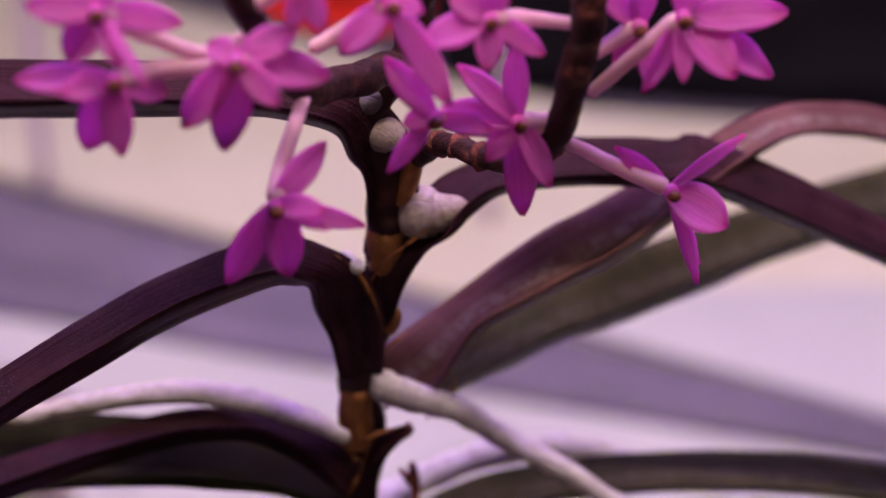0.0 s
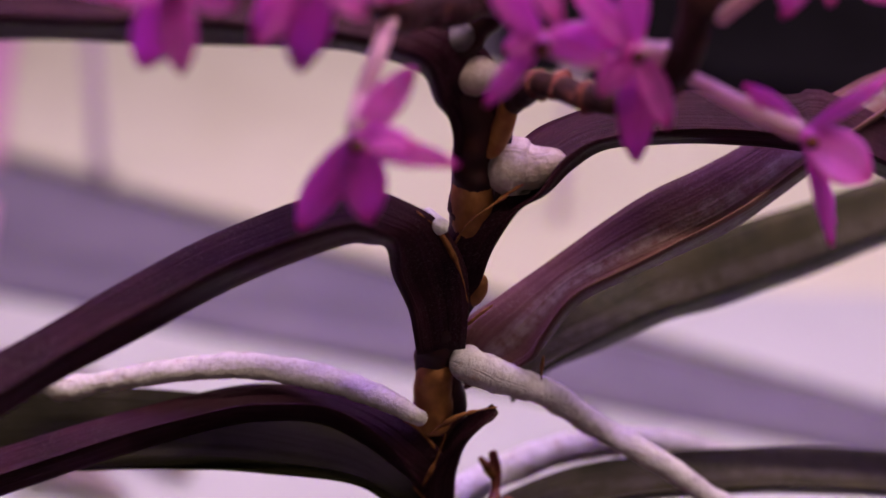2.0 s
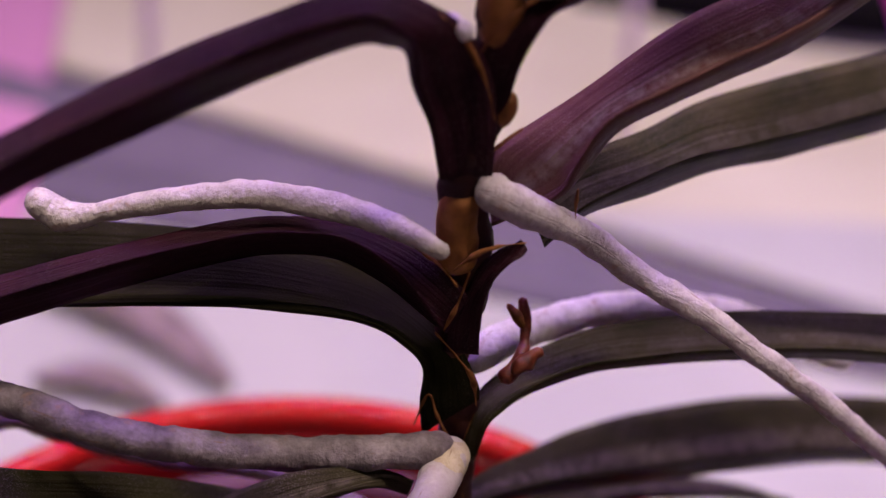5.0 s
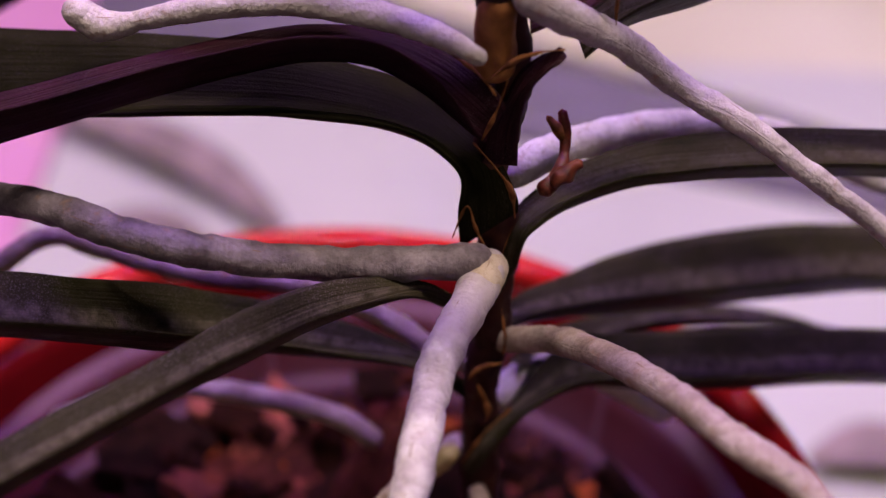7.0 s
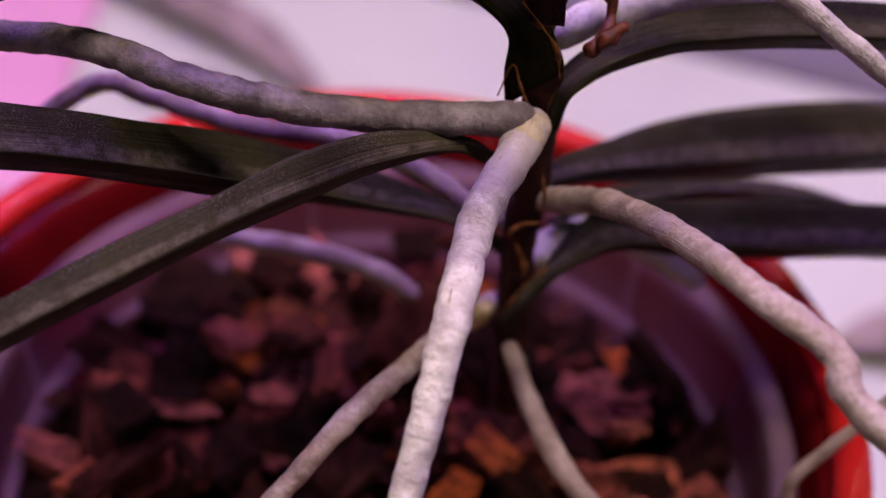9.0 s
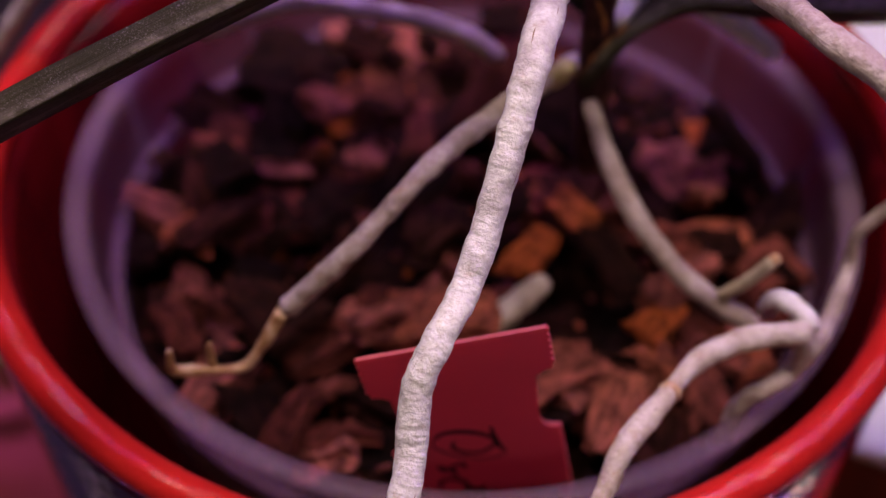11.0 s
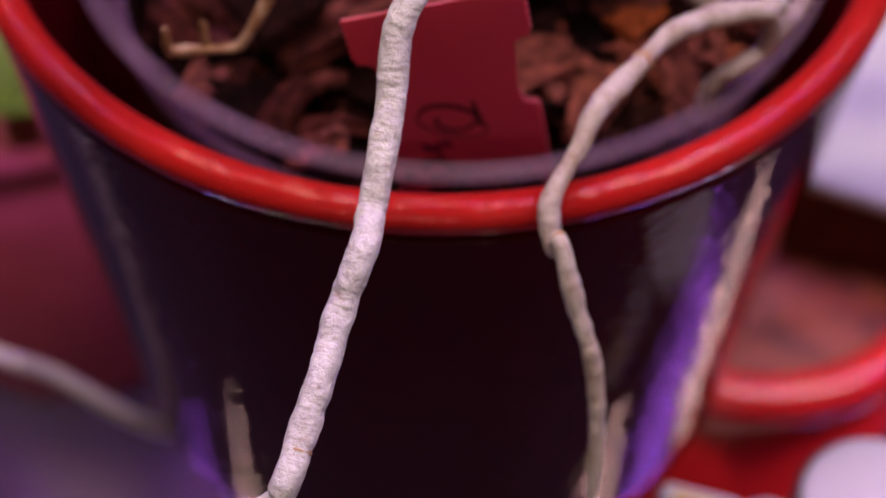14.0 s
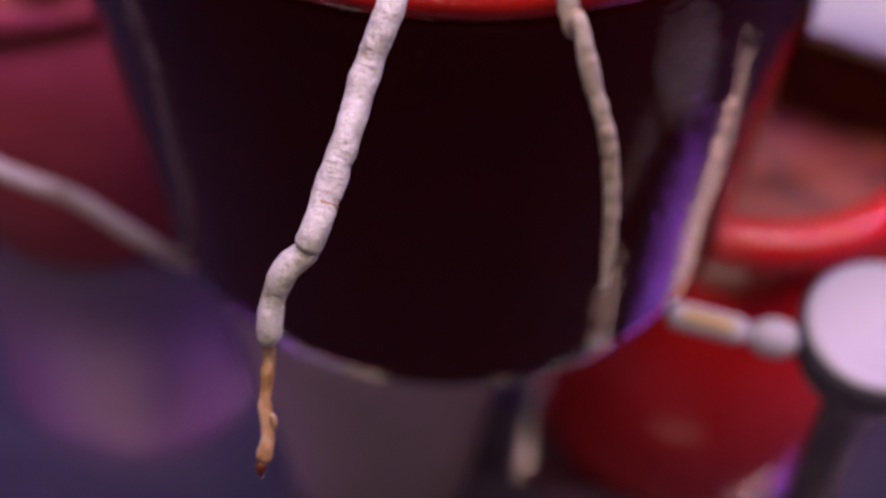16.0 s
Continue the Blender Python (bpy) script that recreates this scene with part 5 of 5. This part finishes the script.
FLOWER_C = ((0.55, -3.60, 16.56), [((-0.06, -3.50, 15.70), 0.43), ((0.40, -3.60, 15.46), 0.47), ((0.96, -3.90, 16.18), 0.33), ((1.52, -3.40, 16.27), 0.47), ((1.16, -3.30, 16.77), 0.40), ((0.24, -3.40, 16.65), 0.34)], [(0.58, -3.40, 16.46), (0.87, -3.10, 16.15), (1.15, -2.60, 15.76)])
FLOWER_D = ((0.93, -3.40, 14.71), [((0.37, -3.40, 13.64), 0.41), ((1.10, -3.50, 13.80), 0.50), ((1.93, -3.50, 14.48), 0.26), ((1.49, -3.00, 15.27), 0.36), ((1.47, -3.90, 14.72), 0.22), ((1.44, -3.90, 14.94), 0.31)], [(0.93, -3.30, 14.66), (1.00, -3.00, 14.92), (1.15, -2.70, 15.29), (1.29, -2.20, 15.45)])
FLOWER_E = ((1.22, -3.30, 17.34), [((1.10, -3.50, 16.82), 0.26), ((1.42, -3.50, 16.82), 0.29), ((0.85, -3.30, 17.46), 0.34), ((1.58, -3.30, 17.59), 0.34)], [(1.22, -3.10, 17.25), (1.02, -3.10, 17.13), (0.67, -3.00, 16.82)])
FLOWER_F = ((2.14, -3.00, 16.93), [((1.61, -3.20, 16.44), 0.41), ((2.83, -3.30, 15.87), 0.40), ((1.89, -3.00, 17.41), 0.34), ((2.44, -3.30, 16.98), 0.31)], [(2.16, -2.80, 16.84), (1.75, -2.60, 16.48), (1.30, -2.60, 16.17)])
FLOWER_G = ((2.69, -2.80, 15.48), [((2.18, -3.00, 14.86), 0.26), ((2.35, -2.90, 15.43), 0.31), ((2.14, -2.70, 16.13), 0.36), ((3.33, -3.00, 15.43), 0.31)], [(2.72, -2.60, 15.38), (3.28, -2.40, 15.09), (4.10, -2.40, 15.12)])
FLOWER_H = ((3.23, -2.90, 16.72), [((2.49, -3.00, 16.48), 0.43), ((3.19, -3.20, 16.24), 0.34), ((2.78, -2.80, 16.95), 0.36), ((3.86, -2.90, 16.28), 0.31), ((3.39, -2.80, 17.34), 0.34)], [(3.26, -2.70, 16.63), (3.80, -2.50, 16.52), (4.34, -2.40, 16.41)])
FLOWER_I = ((3.66, -2.60, 15.32), [((2.76, -2.70, 15.52), 0.40), ((2.98, -2.60, 16.01), 0.34), ((3.31, -2.90, 14.97), 0.34), ((3.82, -2.70, 14.08), 0.43), ((4.13, -2.70, 14.49), 0.38), ((3.59, -2.50, 16.21), 0.33)], [(3.70, -2.40, 15.23), (3.99, -2.40, 15.22), (4.28, -2.40, 15.27)])
FLOWER_J = ((5.53, -2.60, 14.41), [((6.23, -2.90, 14.07), 0.62), ((6.07, -2.70, 13.10), 0.22), ((6.41, -2.40, 15.03), 0.19), ((6.34, -2.30, 14.79), 0.12), ((6.13, -2.50, 13.26), 0.12), ((4.87, -2.50, 14.91), 0.26)], [(5.53, -2.60, 14.41), (4.96, -2.50, 14.63), (4.56, -2.40, 14.80), (4.28, -2.40, 14.94)])
FLOWER_K = ((5.37, -2.70, 16.67), [((6.01, -3.00, 16.08), 0.53), ((6.54, -2.70, 15.93), 0.47), ((6.61, -2.60, 16.69), 0.47), ((5.39, -3.10, 16.06), 0.26), ((5.01, -2.90, 15.81), 0.29), ((5.45, -2.60, 17.28), 0.39)], [(5.43, -2.50, 16.58), (4.87, -2.50, 16.01), (4.49, -2.40, 15.53)])
FLOWER_L = ((5.00, -2.30, 16.37), [((4.79, -2.40, 15.78), 0.34), ((5.26, -2.40, 15.62), 0.34), ((4.50, -2.30, 16.81), 0.31), ((5.04, -2.30, 17.08), 0.34)], [(5.02, -2.20, 16.32), (4.58, -2.30, 16.05), (4.38, -2.40, 15.96)])
orchid = new("orchid")
tagged(orchid, "orchid with dark purple strap leaves, grey aerial roots and magenta flowers", "orchid")


def add_tube(name, points, radii, material, label="", **kw):
    v, f, u = tube(points, radii, **kw)
    return part(name, mesh_of(name, v, f, material, u), orchid, label)


def add_leaf(stations, material, label, **kw):
    v, f, u = strap_leaf(stations, **kw)
    return part("leaf", mesh_of("leaf", v, f, material, u), orchid, label)


add_tube("stem", STEM, [0.26, 0.26, 0.27, 0.26, 0.25, 0.26], SHEATH, "dark brown stem wrapped in leaf sheaths", lump=0.16)
for st, m, lab in ((LEAF_A, LEAF_PURPLE, "arching dark purple strap leaf"), (LEAF_B, LEAF_PURPLE, "dark purple strap leaf"), (LEAF_C, LEAF_PURPLE, "dark purple strap leaf"), (LEAF_D, LEAF_PLUM, "plum strap leaf with a dusty stripe"),
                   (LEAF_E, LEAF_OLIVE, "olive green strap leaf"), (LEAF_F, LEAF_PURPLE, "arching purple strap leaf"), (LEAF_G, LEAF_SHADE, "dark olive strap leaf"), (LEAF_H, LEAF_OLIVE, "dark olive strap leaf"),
                   (LEAF_I, LEAF_GREEN, "dark olive strap leaf"), (LEAF_J, LEAF_GREEN, "dark olive strap leaf"), (LEAF_K, LEAF_DUSTY, "dusty olive strap leaf"), (LEAF_L, LEAF_GREEN, "dark olive strap leaf"), (LEAF_M, LEAF_GREEN, "dark olive strap leaf"), (LEAF_N, LEAF_PURPLE, "short dark leaf sheath")):
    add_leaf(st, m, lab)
WHITE_ROOT, GREY_ROOT = "chalky white aerial root", "grey aerial root with pale mottling"
for k, (pts, rad, m, lab) in enumerate((
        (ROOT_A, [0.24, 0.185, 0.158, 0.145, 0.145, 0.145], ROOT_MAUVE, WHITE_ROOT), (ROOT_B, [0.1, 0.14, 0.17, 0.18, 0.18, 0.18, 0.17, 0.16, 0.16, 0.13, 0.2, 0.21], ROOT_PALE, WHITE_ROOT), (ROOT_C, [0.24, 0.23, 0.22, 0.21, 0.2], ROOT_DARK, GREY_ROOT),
        (ROOT_D, [0.25, 0.25, 0.23, 0.2, 0.2, 0.2, 0.2, 0.19, 0.2], ROOT_LONG, "long chalky white root hanging over the planter lip"), (ROOT_D_END, [0.17, 0.19, 0.18, 0.17, 0.18, 0.16], ROOT, WHITE_ROOT), (ROOT_E, [0.19, 0.19, 0.19], ROOT_GREY, GREY_ROOT),
        (ROOT_F, [0.17, 0.17, 0.16, 0.15, 0.17], ROOT_GREY, GREY_ROOT), (ROOT_G, [0.14, 0.17, 0.17, 0.16], ROOT_GREY, GREY_ROOT), (ROOT_G_SIDE, [0.1, 0.1], ROOT_YOUNG, "short olive side root"),
        (ROOT_H, [0.175, 0.18, 0.165, 0.125, 0.18, 0.165, 0.115, 0.17, 0.105, 0.155, 0.13, 0.135, 0.12, 0.11, 0.06], ROOT_TAN, "jointed white root hanging over the planter lip"), (ROOT_H_HOOK, [0.15, 0.15], ROOT, WHITE_ROOT), (ROOT_H_LOOP, [0.15, 0.14], ROOT_GREY, GREY_ROOT),
        (ROOT_I, [0.16, 0.17], ROOT_GREY, GREY_ROOT), (ROOT_J, [0.17, 0.16], ROOT_GREY, GREY_ROOT), (ROOT_K, [0.24, 0.23], ROOT, WHITE_ROOT), (ROOT_L, [0.22, 0.2], ROOT, WHITE_ROOT), (ROOT_M, [0.09, 0.1, 0.1, 0.14, 0.14, 0.13], ROOT_GREY, GREY_ROOT),
        (KNOB_A, [0.36, 0.40, 0.25, 0.11], ROOT_GREY, "swollen root bud"), (KNOB_B, [0.22, 0.25], ROOT_GREY, "swollen root bud"), (KNOB_C, [0.2, 0.22], ROOT_DARK, "swollen root bud"), (KNOB_D, [0.1, 0.12], ROOT, "swollen root bud"))):
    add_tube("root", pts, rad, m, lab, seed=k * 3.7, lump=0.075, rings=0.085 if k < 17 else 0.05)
add_tube("root", ROOT_N, [0.2, 0.22, 0.2], ROOT_TAN, "short stubby root in the bark", lump=0.1, seed=3)
add_tube("root_bud", BUD_A, [0.15, 0.17, 0.13], BUD, "pale yellow-green root bud", lump=0.08, seed=8)
for pts in (CLAW_A, CLAW_B):
    add_tube("root_tip", pts, [0.05, 0.07, 0.03], DRY, "thin dry fork of the root tip", lump=0.2, step=0.03)
add_tube("root_tip", SIDE_TIP, [0.10, 0.105, 0.08], DRY, "orange-brown cut end of the side root", lump=0.1, step=0.03)
for stem_line, places, r in ((ROOT_H, (0.12, 0.25, 0.36, 0.52, 0.66), 0.162), (ROOT_D, (0.42, 0.86), 0.205), (ROOT_F, (0.93,), 0.165), (ROOT_M, (0.47,), 0.125)):
    line = spline(stem_line, 200)
    for k, at_s in enumerate(places):
        q = int(at_s * 199)
        add_tube("root_joint", [line[q - 2], line[q], line[min(q + 2, 199)]], [r * 0.9, r, r * 0.9], JOINT, "tan crease at a root joint", lump=0.12, step=0.02, seed=k)
add_tube("root_collar", ROOT_D[:3], [0.26, 0.265, 0.2], ROOT_YOUNG, "yellowish young collar of the root", lump=0.06, seed=5)
for k, pts in enumerate((EDGE_A, EDGE_B, EDGE_C, EDGE_D, EDGE_F, EDGE_H, EDGE_I, EDGE_J, EDGE_K, EDGE_L, EDGE_M, EDGE_N, EDGE_O, EDGE_P)):
    add_tube("sheath_edge", pts, [0.010, 0.022, 0.026, 0.012], HUSK, "dry orange rim of a leaf sheath", lump=0.8, sides=8, step=0.03, seed=k)
for pts, rad in ((NODE_A, [0.27, 0.27, 0.25, 0.24]), (NODE_B, [0.24, 0.25, 0.25, 0.24]), (NODE_C, [0.14, 0.15, 0.14]), (NODE_D, [0.11, 0.13, 0.12, 0.1])):
    add_tube("internode", pts, rad, HUSK_PALE, "bare orange-brown piece of stem", lump=0.08)
add_tube("husk", HUSK_A, [0.03, 0.09, 0.05], HUSK, "dried orange bract", lump=0.4, step=0.03)
add_tube("husk", HUSK_B, [0.07, 0.12, 0.04], BROWN, "shrivelled brown bract", lump=0.6, step=0.03)
add_tube("root_tip", ROOT_D_TIP, [0.10, 0.085, 0.09, 0.115, 0.10], DRY, "dry brown root tip", lump=0.25, step=0.03)
add_tube("husk", [(-0.84, -13.92, -2.00), (-0.81, -14.00, -2.14), (-0.86, -14.12, -2.32)], [0.03, 0.065, 0.045], JOINT, "papery orange flake on the root tip", lump=0.5, step=0.02)
add_tube("root_tip", [(-0.92, -14.38, -2.53), (-0.93, -14.47, -2.63), (-0.92, -14.54, -2.72)], [0.10, 0.075, 0.015], BROWN, "dark pointed end of the root tip", lump=0.3, step=0.02)
add_tube("root_tip", ROOT_F_TIP, [0.12, 0.08, 0.07, 0.08], DRY, "dry tan root tip", lump=0.2)
add_tube("old_stalk", STUB, [0.12, 0.09, 0.07, 0.07, 0.07], BROWN, "dried brown flower stalk stub", lump=0.3)
add_tube("flower_stalk", SPIKE_A, [0.2, 0.22, 0.2, 0.16, 0.15, 0.14], SPIKE, lump=0.12)
add_tube("flower_stalk", SPIKE_B, [0.14, 0.15, 0.16, 0.18, 0.2, 0.2], SPIKE, lump=0.12)

for stalk, places in ((SPIKE_A, (0.06, 0.15, 0.24, 0.36, 0.52, 0.7)), (SPIKE_B, (0.12, 0.20, 0.30, 0.42, 0.56, 0.72))):
    line = spline(stalk, 120)
    for k, s in enumerate(places):
        q = int(s * 110)
        add_tube("bract", [line[q], line[q + 2], line[q + 5]], [0.12, 0.235 - 0.05 * s, 0.21 - 0.05 * s, 0.12], BRACT, "papery pinkish brown bract round the flower stalk", lump=0.3, step=0.02, seed=k * 2.1)
WATER, wn, wl, wb = mat("water", 0.02)
wb.inputs["Transmission Weight"].default_value = 1.0
wb.inputs["IOR"].default_value = 1.33
for q, r in zip(DROPS, (0.06, 0.045, 0.05)):
    v, f = lathe([(0.004, -r), (0.5 * r, -0.87 * r), (0.87 * r, -0.5 * r), (r, 0), (0.87 * r, 0.5 * r), (0.5 * r, 0.87 * r), (0.004, r)], 16, (q[0], q[1]))
    v = [(x, y, z + q[2] * CM) for x, y, z in v]
    part("droplet", mesh_of("droplet", v, f, WATER), orchid, "clear water droplet")

VIEW = np.array((0.0, -0.8, 0.55))
for centre, tips, way in (FLOWER_A, FLOWER_B, FLOWER_C, FLOWER_D, FLOWER_E, FLOWER_F, FLOWER_G, FLOWER_H, FLOWER_I, FLOWER_J, FLOWER_K, FLOWER_L):
    v, f, u = tube([centre] + list(way)[1:], [0.12, 0.09, 0.08], lump=0.08, sides=12)
    fl = part("flower", mesh_of("pedicel", v, f, PEDICEL, u), orchid, "magenta orchid flower on a pink stalk")
    c = np.array(centre)
    for k, (tip, width) in enumerate(tips):
        v, f, u = petal_mesh(c, tip, width, VIEW + 0.25 * np.array((math.sin(k * 2.1), math.cos(k * 1.3), 0)))
        part("petal", mesh_of("petal", v, f, PETAL, u), fl)
    ax = VIEW + np.array((0.12 * math.sin(c[0] * 7), 0, -0.45))
    ax /= np.linalg.norm(ax)
    v, f, u = tube([c - ax * 0.02, c + ax * 0.06, c + ax * 0.15], [0.10, 0.095, 0.10], lump=0.1, sides=12, step=0.02)
    column = part("column", mesh_of("column", v, f, PETAL, u), fl)
    a = c + ax * 0.16
    v, f, u = tube([a + np.array((-0.015, 0, 0.05)), a + ax * 0.03, a + np.array((0.02, 0, -0.075))], [0.06, 0.085, 0.075], lump=0.2, sides=10, step=0.015)
    part("anther", mesh_of("anther", v, f, BROWN, u), column, "dark brown mouth of the flower")
